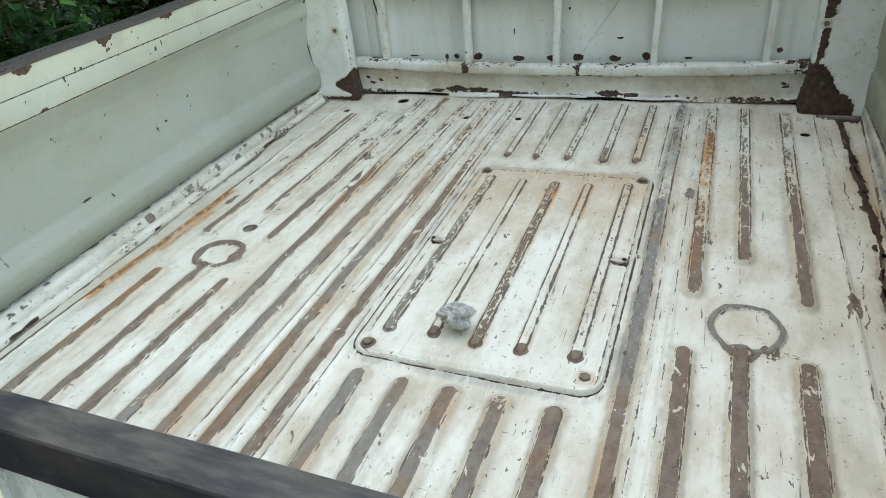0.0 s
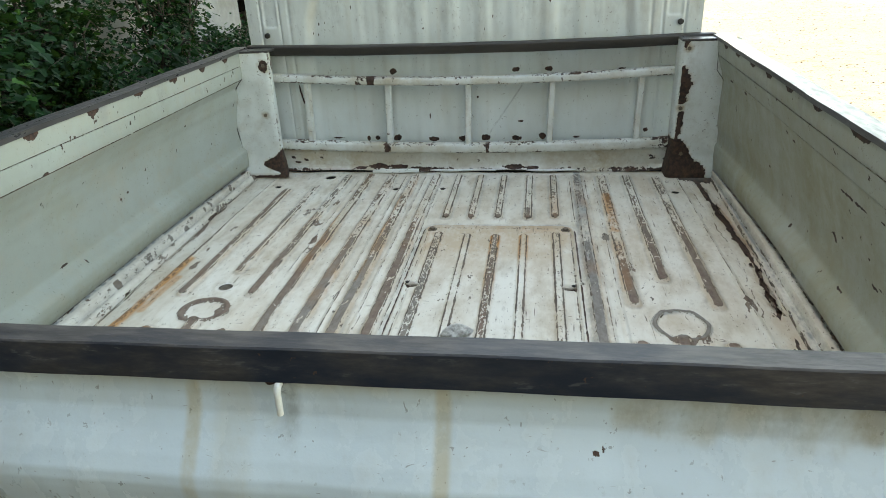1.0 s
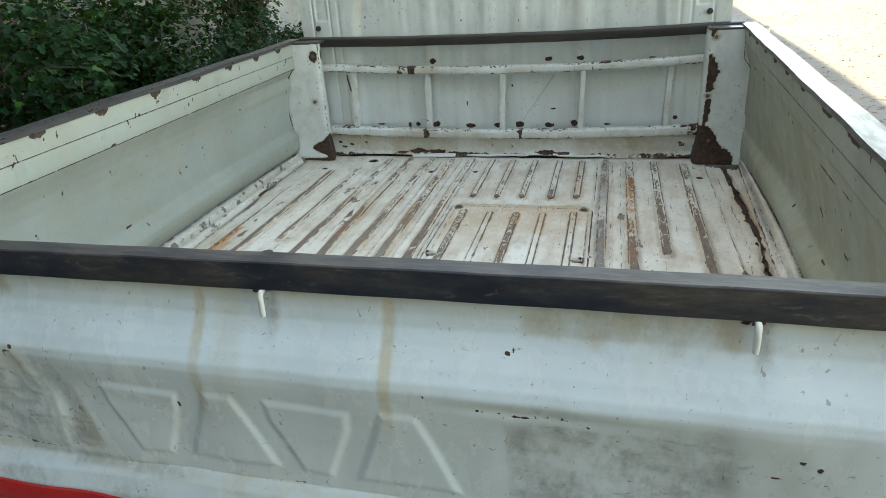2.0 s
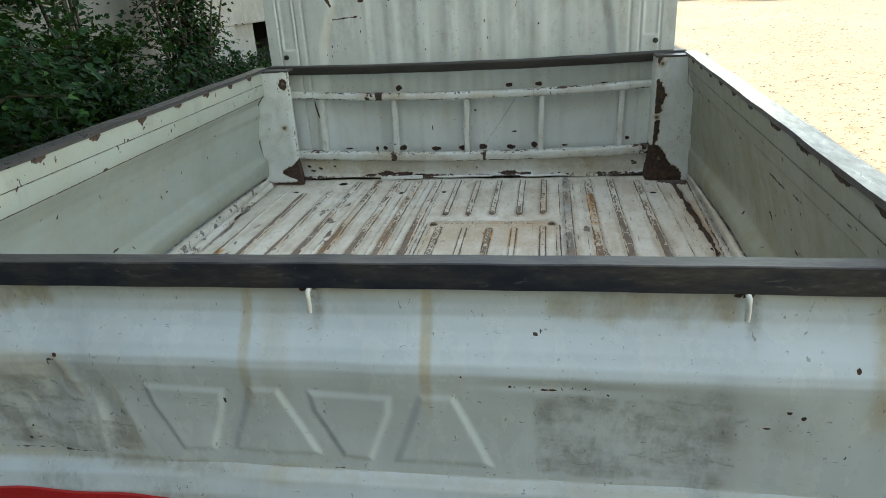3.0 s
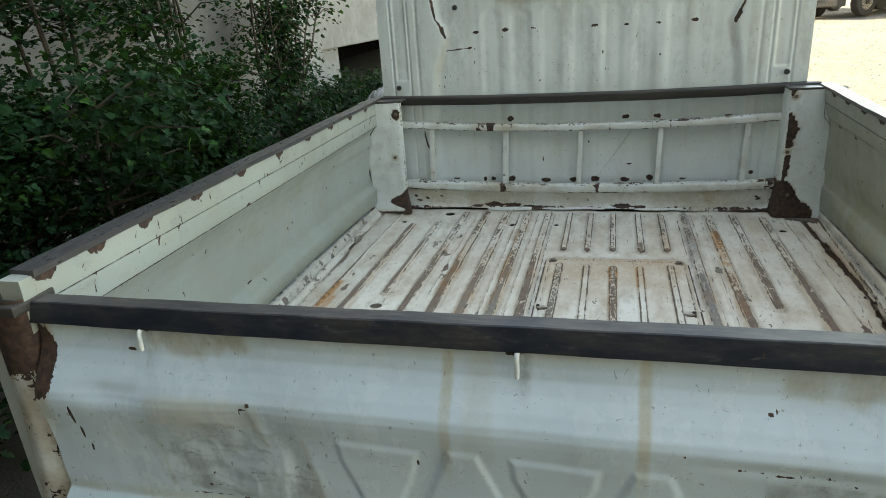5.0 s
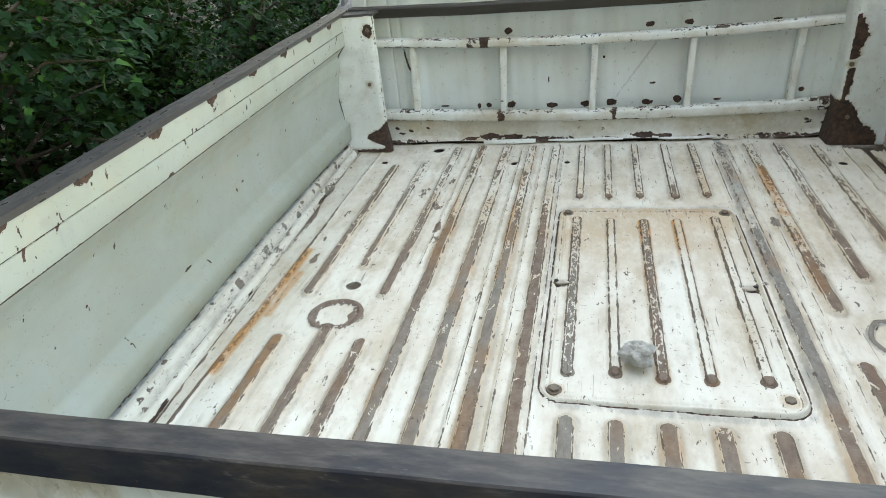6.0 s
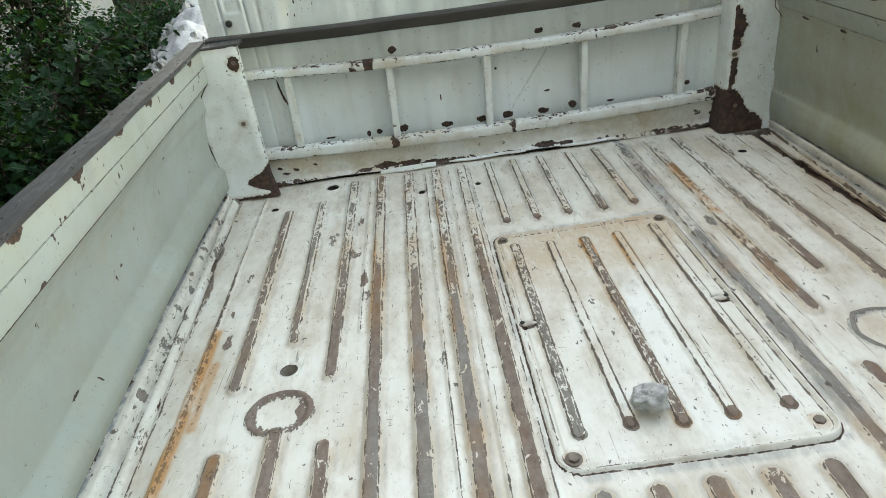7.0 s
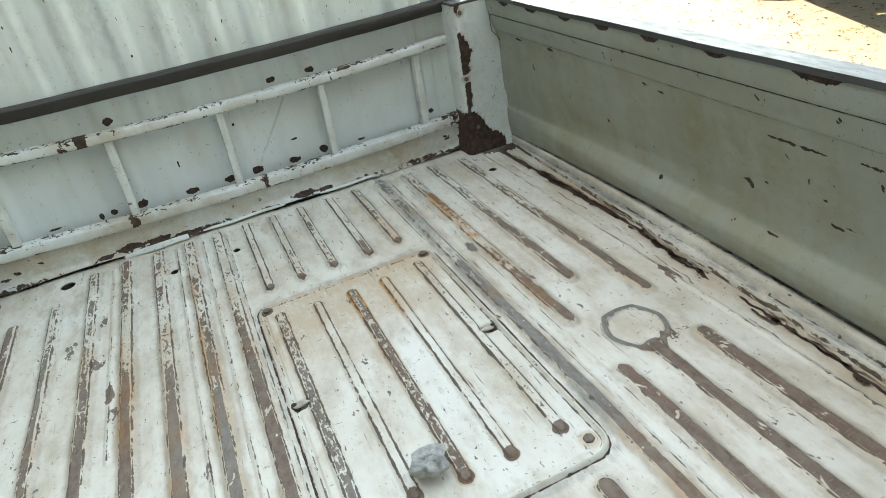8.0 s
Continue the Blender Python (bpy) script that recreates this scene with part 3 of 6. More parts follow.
    wear = np.maximum(wear, (0.5 + 0.25 * wobble(Y, Y * 0, 18, 3)) * (1 - smooth01(d, 0.0, 0.004)) * (Y < 1.45))
    stain = np.maximum(stain, 0.7 * (1 - smooth01(np.minimum(el, er), 0.0, 0.06)))
    rust = np.maximum(rust, (0.40 + 0.35 * wobble(X, Y * 0, 8, 4)) * (1 - smooth01(FRONT - Y, 0.0, 0.016)))
    rust = np.maximum(rust, 0.8 * (1 - smooth01(np.hypot(X - 0.735, Y - 1.63), 0.05, 0.12)))
    stain = np.maximum(stain, 0.25 * smooth01(Y, 1.35, 1.6))
    stain = np.maximum(stain, 0.45 * smooth01(np.abs(X - 0.03), 0.45, 0.7))
    stain = np.maximum(stain, 0.38 + 0.3 * wobble(X, Y * 0.5, 13, 9))
    Z += 0.0022 * wobble(X, Y, 6, 3) * smooth01(Y, 0.05, 0.3) + 0.001 * wobble(X, Y, 19, 5)
    # drain holes
    keep = np.ones((ys.size - 1, u.size - 1), bool)
    keep &= (tear > open_w)[:-1, :-1] | (open_w < 0.0015)[:-1, :-1]
    xc, yc = (X[:-1, :-1] + X[1:, 1:]) / 2, (Y[:-1, :-1] + Y[1:, 1:]) / 2
    keep &= rounded_box(xc, yc, *HATCH) > -0.004          # open below the hatch plate
    for x, y, r in HOLES:
        d = np.hypot(X - x, Y - y)
        near = (d > r - 0.0034) & (d < r + 0.0034)
        X[near] = x + (X - x)[near] / d[near] * r
        Y[near] = y + (Y - y)[near] / d[near] * r
        Z[np.hypot(X - x, Y - y) < r + 0.006] -= 0.002
        keep &= np.hypot(xc - x, yc - y) > r - 0.0005
    P = np.stack([X, Y, Z], -1)
    me = grid_mesh("cargo_floor", P, {"wear": wear, "rust": rust, "stain": stain, "orange": orange, "scuff_shade": scuff_shade, "crack": crack}, keep=keep)
    ob = link_mesh("cargo_floor", me, floor_paint, truck, "ribbed steel cargo floor, cream paint worn off the ribs")
    for x, y, r in HOLES:
        bm = bmesh.new()
        bmesh.ops.create_cone(bm, cap_ends=False, segments=20, radius1=r + 0.004, radius2=r + 0.0005, depth=0.03, matrix=Matrix.Translation((x, y, FLOOR - 0.0185)))
        # the near hole's pale sleeve stands in for lit ground seen through it
        part("drain_hole", bm, lug_steel if y < 1 else dark_metal, ob, "round drain hole, dark or pale within", True)
    part("slit_backing", box_bm(0.684, 0.745, 0.25, 1.60, FLOOR - 0.034, FLOOR - 0.008), rusty_steel, truck)
    part("floor_underside", box_bm(-0.66, 0.70, 0.03, 1.65, FLOOR - 0.060, FLOOR - 0.035), dark_metal, truck)
    return ob


cargo_floor = build_floor()


def build_hatch():
    x0, x1, y0, y1, r = HATCH
    xs, ys = np.linspace(x0, x1, 300), np.linspace(y0, y1, 300)
    # a rectangle pressed into rounded corners
    X, Y = np.meshgrid(xs, ys)
    cx, cy, hx, hy = (x0 + x1) / 2, (y0 + y1) / 2, (x1 - x0) / 2, (y1 - y0) / 2
    ax, ay = np.abs(X - cx), np.abs(Y - cy)
    ox, oy = np.maximum(ax - hx + r, 0), np.maximum(ay - hy + r, 0)
    m, h = np.maximum(ox, oy), np.hypot(ox, oy) + 1e-9
    corner = (ox > 0) & (oy > 0)
    X = np.where(corner, cx + np.sign(X - cx) * (hx - r + ox * m / h), X)
    Y = np.where(corner, cy + np.sign(Y - cy) * (hy - r + oy * m / h), Y)
    d = -rounded_box(X, Y, *HATCH)
    Z = FLOOR + 0.0010 - 0.0050 * (1 - smooth01(d, 0.0, 0.0022))
    Z += 0.0040 * (1 - smooth01(np.abs(d - 0.0042), 0.0008, 0.0040))
    Z -= 0.0026 * (1 - smooth01(np.abs(d - 0.0120), 0.0015, 0.0050))
    wear, rust, stain, orange, crack = (np.zeros_like(X) for _ in range(5))
    for x, a, b, w, k0, k1, o in ((-0.018, 0.575, 1.128, 0.0085, 0.62, 0.46, 0.25), (0.058, 0.580, 1.120, 0.0075, 0.15, 0.30, 0.05), (0.131, 0.572, 1.120, 0.0080, 0.56, 0.56, 0.85),
                                  (0.203, 0.574, 1.122, 0.0075, 0.22, 0.30, 0.55), (0.285, 0.577, 1.134, 0.0080, 0.35, 0.36, 0.15)):
        c = capsule(X, Y, x, a, x, b)
        Z += 0.006 * (1 - smooth01(c, w - 0.003, w + 0.007))
        k = k0 + (k1 - k0) * np.clip((Y - a) / (b - a), 0, 1)
        wear = np.maximum(wear, k * (1 - smooth01(c, w - 0.004, w + 0.001)))
        crack = np.maximum(crack, (0.80 + 0.25 * wobble(X, Y, 9, x * 23)) * np.exp(-((c - w) / 0.0028) ** 2))
        wear = np.maximum(wear, 0.36 * np.exp(-((c - w) / 0.0028) ** 2))
        wear = np.maximum(wear, 0.95 * np.exp(-((c - w) / 0.0030) ** 2) * smooth01(Y, b - 0.01, b + 0.004))
        wear = np.maximum(wear, 0.26 * (1 - smooth01(c, w, w + 0.014)))
        foot = np.hypot(X - x, Y - a)
        wear = np.maximum(wear, 1.0 * (1 - smooth01(foot, 0.009, 0.015)))
        orange = np.maximum(orange, o * 1.3 * np.exp(-((c - w - 0.001) / 0.0035) ** 2) * np.clip(0.35 + 0.6 * wobble(X * 0, Y, 9, x * 31) + 0.6 * smooth01(Y, 0.95, 1.10), 0, 1.2))
        stain = np.maximum(stain, 0.6 * o * (1 - smooth01(c, w, w + 0.03)))
    # finger recesses for lifting it
    for x, y in ((-0.040, 0.851), (0.308, 0.849)):
        c = np.hypot((X - x) / 1.5, Y - y)
        Z -= 0.009 * (1 - smooth01(c, 0.006, 0.016))
        wear = np.maximum(wear, 0.62 * (1 - smooth01(c, 0.008, 0.018)))
        # the dark of the finger hole, painted through the rust mask
        rust = np.maximum(rust, 1.0 * (1 - smooth01(np.hypot(X - x - math.copysign(0.008, x - 0.1), Y - y), 0.004, 0.009)))
    wear = np.maximum(wear, 0.22 * (1 - smooth01(d, 0.006, 0.02)))
    # the lip's lower edge is darkened likewise, rust and shadow line together
    rust = np.maximum(rust, 0.45 * (1 - smooth01(d, 0.0, 0.0022)) * (0.8 + 0.25 * wobble(X, Y, 30)))
    crack = np.maximum(crack, (0.60 + 0.2 * wobble(X, Y, 6, 3)) * np.exp(-((d - 0.0105) / 0.0019) ** 2))
    stain = np.maximum(stain, 0.32 + 1.0 * smooth01(Y, 0.80, 1.12) * (0.75 + 0.35 * wobble(X, Y, 11, 2)))
    orange = np.maximum(orange, 0.22 * smooth01(Y, 0.95, 1.15) * smooth01(wobble(X, Y, 13, 5), 0.1, 0.7))
    stain *= 1 - 0.85 * (1 - smooth01(np.abs(X - 0.172), 0.02, 0.04)) * (1 - smooth01(Y, 0.9, 1.05))
    for x, y in ((-0.036, 0.533), (0.306, 0.539), (-0.040, 1.162), (0.310, 1.165)):
        c = np.hypot(X - x, Y - y)
        stain = np.maximum(stain, 0.9 * (1 - smooth01(c, 0.012, 0.024)))
        orange = np.maximum(orange, 0.25 * (1 - smooth01(c, 0.01, 0.018)))
    Z += 0.0012 * wobble(X, Y, 9, 7)
    Z += 0.003 * smooth01(X, 0.02, 0.30) * (1 - smooth01(Y, 0.505, 0.60))     # the corner is bent up
    me = grid_mesh("hatch_cover", np.stack([X, Y, Z], -1), {"wear": wear, "rust": rust, "stain": stain, "orange": orange, "crack": crack})
    ob = link_mesh("hatch_cover", me, floor_paint, truck, "bolted ribbed hatch plate with rust-stained paint")
    for x, y in ((-0.036, 0.533), (0.306, 0.539), (-0.040, 1.162), (0.310, 1.165)):
        bm = cyl_bm((x, y, FLOOR - 0.0005), (0, 0, 1), 0.0125, 0.003, segments=18, bevel=0.001)
        cyl_bm((x, y, FLOOR + 0.0022), (0, 0, 1), 0.0085, 0.0050, segments=6, bevel=0.001, bm=bm)
        part("bolt", bm, bolt_steel, ob, "rusty hexagonal bolt with washer")
    # pressed lugs with a finger hole at their outer end
    for x, y, out in ((-0.038, 0.851, -1), (0.304, 0.849, 1)):
        bm = bmesh.new()
        bmesh.ops.create_uvsphere(bm, u_segments=24, v_segments=14, radius=1.0)
        for v in bm.verts:
            taper = 0.75 + 0.35 * out * v.co.x
            v.co = Vector((x + 0.015 * v.co.x, y + 0.0080 * v.co.y * taper, FLOOR + 0.0012 + 0.0050 * v.co.z * taper))
        lug = part("lug", bm, lug_steel, ob, "pressed lifting lug, paint rubbed to brown", True)
        # a solid black ellipsoid in place of the dark in the hole
        bm = bmesh.new()
        bmesh.ops.create_uvsphere(bm, u_segments=16, v_segments=10, radius=1.0, matrix=Matrix.Translation((x + out * 0.0125, y, FLOOR + 0.0050)) @ Matrix.Diagonal((0.0048, 0.0036, 0.0030, 1)))
        part("finger_hole", bm, black_rubber, lug, "black spot for the dark of a finger hole", True)
    return ob


hatch_cover = build_hatch()


# ---- side walls ----
# outward from the rim's inner edge, height
LEFT_PROFILE = [(0.010, 0.722), (0.012, 0.733), (0.018, 0.737), (0.023, 0.7365), (0.0265, 0.731), (0.034, 0.732), (0.038, 0.743), (0.042, 0.748), (0.057, 0.751), (0.0605, 0.753), (0.0570, 0.758), (0.0465, 0.770), (0.0400, 0.788),
         (0.0400, 0.806), (0.0465, 0.8165), (0.0590, 0.8265), (0.0675, 0.834), (0.0690, 0.845), (0.0690, 0.870), (0.0690, 0.90), (0.066, 0.935), (0.058, 0.97), (0.045, 1.0), (0.028, 1.025), (0.013, 1.043), (0.0090, 1.0478), (0.0085, 1.0492), (0.0035, 1.0507), (0.0030, 1.0522), (0.0027, 1.0540),
         (0.0015, 1.060), (0.0008, 1.0918), (0.0040, 1.0932), (0.0005, 1.0946), (0.0, 1.115), (0.0, 1.136)]
RIGHT_PROFILE = [(0.026, 0.717), (0.0265, 0.726), (0.029, 0.7300), (0.036, 0.7305), (0.041, 0.7315), (0.0435, 0.743), (0.046, 0.748), (0.060, 0.751), (0.0625, 0.753), (0.0590, 0.758), (0.0500, 0.770), (0.0440, 0.788),
        (0.0445, 0.806), (0.0520, 0.8165), (0.0610, 0.8265), (0.0668, 0.834), (0.0675, 0.845), (0.0665, 0.870), (0.0600, 0.90), (0.0485, 0.945), (0.0375, 0.985), (0.0275, 1.022), (0.0208, 1.0465), (0.0210, 1.0480), (0.0192, 1.0495), (0.0130, 1.070),
        (0.0062, 1.0905), (0.0078, 1.0920), (0.0052, 1.0935), (0.0010, 1.115), (0.0, 1.136)]
SIDE_PROFILES = {-1: LEFT_PROFILE, 1: RIGHT_PROFILE}
SIDE_OUTSIDE = [(0.036, 1.136), (0.036, 1.06), (0.080, 1.03), (0.090, 0.98), (0.090, 0.80), (0.085, 0.62), (0.070, 0.52), (0.050, 0.52), (0.050, 0.70)]
WELDS = {-1: (0.045, 0.15, 0.27, 0.43, 0.61, 0.80, 0.98, 1.15, 1.32, 1.48), 1: (0.10, 0.24, 0.40, 0.56, 0.745, 0.905, 1.05, 1.19, 1.34, 1.48)}
MARKS = {-1: [(0.62, 1.054, 0.01, 0.0035), (0.95, 0.90, 0.006, 0.004), (0.67, 0.838, 0.02, 0.003), (0.40, 0.76, 0.005, 0.004), (0.78, 0.98, 0.004, 0.003), (1.2, 0.93, 0.003, 0.006), (0.49, 0.99, 0.003, 0.008)],
         1: [(0.716, 0.912, 0.012, 0.006), (0.708, 0.904, 0.007, 0.006), (1.115, 0.910, 0.006, 0.005), (0.972, 0.886, 0.004, 0.003), (0.565, 0.935, 0.005, 0.004), (1.30, 1.041, 0.015, 0.003), (1.458, 1.039, 0.022, 0.0035), (0.951, 1.033, 0.008, 0.003), (0.905, 1.028, 0.010, 0.0035), (0.63, 1.016, 0.03, 0.004), (0.577, 1.017, 0.03, 0.004), (0.522, 0.898, 0.02, 0.003), (0.545, 0.893, 0.015, 0.003), (0.48, 1.02, 0.04, 0.003), (0.66, 0.83, 0.015, 0.003), (0.95, 0.83, 0.006, 0.006)]}


def build_side(side):
    ys = np.linspace(0.0, 1.66, 420)
    prof = []
    for (o0, z0), (o1, z1) in zip(SIDE_PROFILES[side], SIDE_PROFILES[side][1:]):
        n = max(1, int(round(math.hypot(o1 - o0, z1 - z0) / 0.006)))
        prof += [(o0 + (o1 - o0) * i / n, z0 + (z1 - z0) * i / n) for i in range(n)]
    prof.append(SIDE_PROFILES[side][-1])
    inner = len(prof)
    prof += SIDE_OUTSIDE
    O, Z0 = np.array([p[0] for p in prof]), np.array([p[1] for p in prof])
    rx = np.array([rim_x(side, y) for y in ys])
    O2 = np.repeat(O[None, :], ys.size, 0)
    Y = np.repeat(ys[:, None], O.size, 1)
    face = (np.arange(O.size) < inner)[None, :]
    narrow = np.clip((Y - 0.95) / 0.65, 0, 1) ** 1.4 * face
    O2 = O2 - narrow * np.clip(O2 - 0.028, 0, 0.022 if side < 0 else 0.034)
    X = rx[:, None] + side * O2
    lift = np.array([rim_z(y) - 1.136 for y in ys])[:, None] * np.clip((Z0 - 0.72) / 0.39, 0, 1)[None, :]
    Z = Z0[None, :] + lift
    # dents and waves of a tired sheet
    mid = np.exp(-((Z - 0.93) / 0.09) ** 2)
    X = X + side * 0.004 * mid * wobble(Y, Z, 5, 2 + side) * face
    wear, rust, stain, scuff_shade, crack = (np.zeros_like(X) for _ in range(5))
    for y in WELDS[side]:
        big = 1.0 if side < 0 else 2.3 if y < 0.7 else 1.5
        c = np.hypot((Y - y) / (1.35 * big), Z - (rim_z(y) + 0.002))
        rust = np.maximum(rust, 0.95 * (1 - smooth01(c, 0.013 if side < 0 else 0.011, 0.021 if side < 0 else 0.018)) * face)
    for y, z, ry, rz in MARKS[side]:
        c = np.hypot((Y - y) / ry, (Z - z) / rz)
        rust = np.maximum(rust, 0.85 * (1 - smooth01(c, 0.5, 1.3)) * face)
    rng = np.random.default_rng(31 + side)
    for _ in range(34):
        y, z, a, L = rng.uniform(0.05, 1.6), rng.uniform(0.78, 1.12), rng.normal(0, 0.8), rng.uniform(0.0, 0.016)
        d = capsule(Y, Z, y, z, y + L * math.sin(a), z + L * math.cos(a))
        rust = np.maximum(rust, rng.uniform(0.45, 0.8) * (1 - smooth01(d, 0.0005, 0.0045)) * face)
    for _ in range(46 if side < 0 else 26):
        y, z, a, L = rng.uniform(0.05, 1.58), rng.uniform(1.06, 1.125), rng.normal(0, 0.5), rng.uniform(0.001, 0.020)
        d = capsule(Y, Z, y, z, y + L * math.sin(a), z + L * math.cos(a))
        rust = np.maximum(rust, rng.uniform(0.40, 0.75) * (1 - smooth01(d, 0.0005, 0.0042)) * face)
    chafed = smooth01(wobble(Y, Z * 1.5, 16, 3) + 0.4 * wobble(Y, Z, 43, 6), 0.25, 0.7) * smooth01(Z, 1.055, 1.065) * face
    scuff_shade = np.maximum(scuff_shade, 0.34 * chafed)
    wear = np.maximum(wear, 0.22 * chafed)
    # dark lines along both creases, drawn through the rust mask
    crease = np.abs(Z - (1.0515 if side < 0 else 1.0480)) < (0.0014 if side < 0 else 0.0006)
    rust = np.maximum(rust, np.where(crease, (0.85 if side < 0 else 0.42) + 0.3 * wobble(Y, Z * 0, 14, side), 0) * face)
    crease = np.abs(Z - (1.0932 if side < 0 else 1.0920)) < 0.0010
    rust = np.maximum(rust, np.where(crease, 0.85 + 0.15 * wobble(Y, Z * 0, 21, side + 3), 0) * face)
    ledge = (1 - smooth01(Z, 0.745, 0.757)) * face
    # the trough is greyed in place of the shade in its channel
    trough = np.exp(-((O[None, :] - (0.030 if side < 0 else 0.0375)) / (0.0065 if side < 0 else 0.0050)) ** 2) * (Z < 0.745) * face
    scuff_shade = np.maximum(scuff_shade, trough * (0.5 if side < 0 else 1.2))
    wear = np.maximum(wear, ledge * ((0.16 if side < 0 else 0.06) + (0.42 if side < 0 else 0.26) * wobble(Y, X * 3, 11, side)))
    if side < 0:
        # scabs of bare metal along the ledge
        rng = np.random.default_rng(77)
        for _ in range(34):
            y, o = rng.uniform(0.1, 1.6), rng.uniform(0.012, 0.060)
            d = np.hypot((Y - y) / rng.uniform(1.0, 2.6), O[None, :] - o)
            wear = np.maximum(wear, rng.uniform(0.55, 0.9) * (1 - smooth01(d, 0.002, rng.uniform(0.006, 0.011))) * (Z < 0.757) * face)
    low = (1 - smooth01(Z, 0.728, 0.737)) * face
    rust = np.maximum(rust, low * ((0.28 if side < 0 else 0.16) + 0.30 * wobble(Y, X * 0, 8, 4 + side)))
    foot = np.exp(-((Z - 0.7525) / 0.0028) ** 2) * (O[None, :] > 0.055) * face
    rust = np.maximum(rust, foot * (0.44 + 0.2 * wobble(Y, X * 0, 17, side)))
    scuff_shade = np.maximum(scuff_shade, foot * 2.4)
    for o in (0.0265, 0.0400, 0.0600):
        crack = np.maximum(crack, (0.58 + 0.34 * wobble(Y, Y * 0, 9, o * 90 + side)) * np.exp(-((O[None, :] - o) / 0.0022) ** 2) * (Z < 0.757) * face)
    stain = np.maximum(stain, 0.30 * (1 - smooth01(Z, 0.74, 0.90)) * face)
    stain = np.maximum(stain, 0.18 * smooth01(wobble(Y, Z, 9, side), 0.2, 0.8) * face)
    if side > 0:                                        # an olive film: runs of dirt, plus this wall's greenish shade painted in
        stain = np.maximum(stain, (0.42 + 0.22 * wobble(Y, Z, 6, 4) + 0.16 * wobble(Y * 5, Z * 0.6, 8, 1)) * smooth01(Z, 0.757, 0.775) * (1 - 0.6 * smooth01(Z, 1.04, 1.06)) * face)
    P = np.stack([X, Y, Z], -1)
    me = grid_mesh("side_wall", P, {"wear": wear, "rust": rust, "stain": stain, "scuff_shade": scuff_shade, "crack": crack}, closed=True, caps=True)
    wall = link_mesh("side_wall", me, shaded_wall_paint, truck, "cream-painted steel side wall, darkened for its shade, scratched, rust along its foot")
    # the foot keeps the floor's paint, without that darkening
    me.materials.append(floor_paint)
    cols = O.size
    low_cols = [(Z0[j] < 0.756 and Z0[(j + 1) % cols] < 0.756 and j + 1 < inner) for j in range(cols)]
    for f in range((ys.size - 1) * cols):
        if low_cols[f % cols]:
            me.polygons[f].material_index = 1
    # steel strip welded along the rim
    yy = np.linspace(0.024, 1.662, 60)
    ring = [(-0.0025, -0.003), (-0.0028, 0.0068), (0.0375, 0.0068), (0.0380, -0.020), (0.0365, -0.021), (0.0350, -0.003)]
    R = np.array([[[rim_x(side, y) + side * (o + 0.0006 * math.sin(31 * y)), y, rim_z(y) + h + 0.0008 * math.sin(13 * y + side)] for o, h in ring] for y in yy])
    link_mesh("rim_strip", grid_mesh("rim_strip", R, closed=True, caps=True, sharp=30), rim_steel, wall, "dark grey steel strip on the rim, worn smooth")
    return wall


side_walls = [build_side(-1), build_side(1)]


def build_torn_edge():
    """Ragged flakes of rusted sheet that curl up along the slit beside the floor."""
    rng = np.random.default_rng(5)
    bend_y, bend_x = (0.20, 0.46, 0.57, 0.72, 0.85, 0.99, 1.15, 1.43, 1.56), (0.679, 0.697, 0.704, 0.707, 0.713, 0.727, 0.726, 0.720, 0.716)
    for i in range(40):
        y = 0.26 + 1.24 * (i + rng.random() * 0.8) / 40
        if 0.65 < y < 0.76:                             # the sheet is whole here
            continue
        lip = i % 2 == 0                                # a cream lip that curls up on the wall's side, or a brown scale in the slit
        aside = 0.011 + rng.normal(0, 0.002) if lip else rng.choice([-0.007, 0.0, 0.004]) + rng.normal(0, 0.002)
        L, W, H = (rng.uniform(0.05, 0.11), rng.uniform(0.006, 0.012), rng.uniform(0.004, 0.010)) if lip else (rng.uniform(0.02, 0.06), rng.uniform(0.006, 0.012), rng.uniform(0.001, 0.004))
        n = 9
        P = np.zeros((n, 4, 3))
        for j in range(n):
            t = j / (n - 1)
            w = W * math.sin(math.pi * (0.10 + 0.80 * t)) * rng.uniform(0.6, 1.3)
            for k in range(4):
                v = k / 3
                P[j, k] = (float(np.interp(y + L * (t - 0.5), bend_y, bend_x)) + aside - w * v + rng.normal(0, 0.0006), y + L * (t - 0.5), FLOOR + 0.003 + H * math.sin(math.pi * t) * v ** 1.3 + 0.0010 * rng.normal())
        rusty = np.full((n, 4), 0.08 if lip else rng.choice([0.35, 0.7, 0.9]))
        rusty[:, 3] += 0.3 * lip                        # its torn edge is brown
        me = grid_mesh("paint_flake", P, {"rust": rusty, "wear": np.full((n, 4), 0.25 if lip else 0.7), "stain": np.full((n, 4), 0.7), "orange": np.full((n, 4), rng.choice([0.0, 0.12, 0.25]))})
        link_mesh("paint_flake", me, floor_paint, side_walls[1], "curled flake of rusted paint" if i == 0 else "")


build_torn_edge()


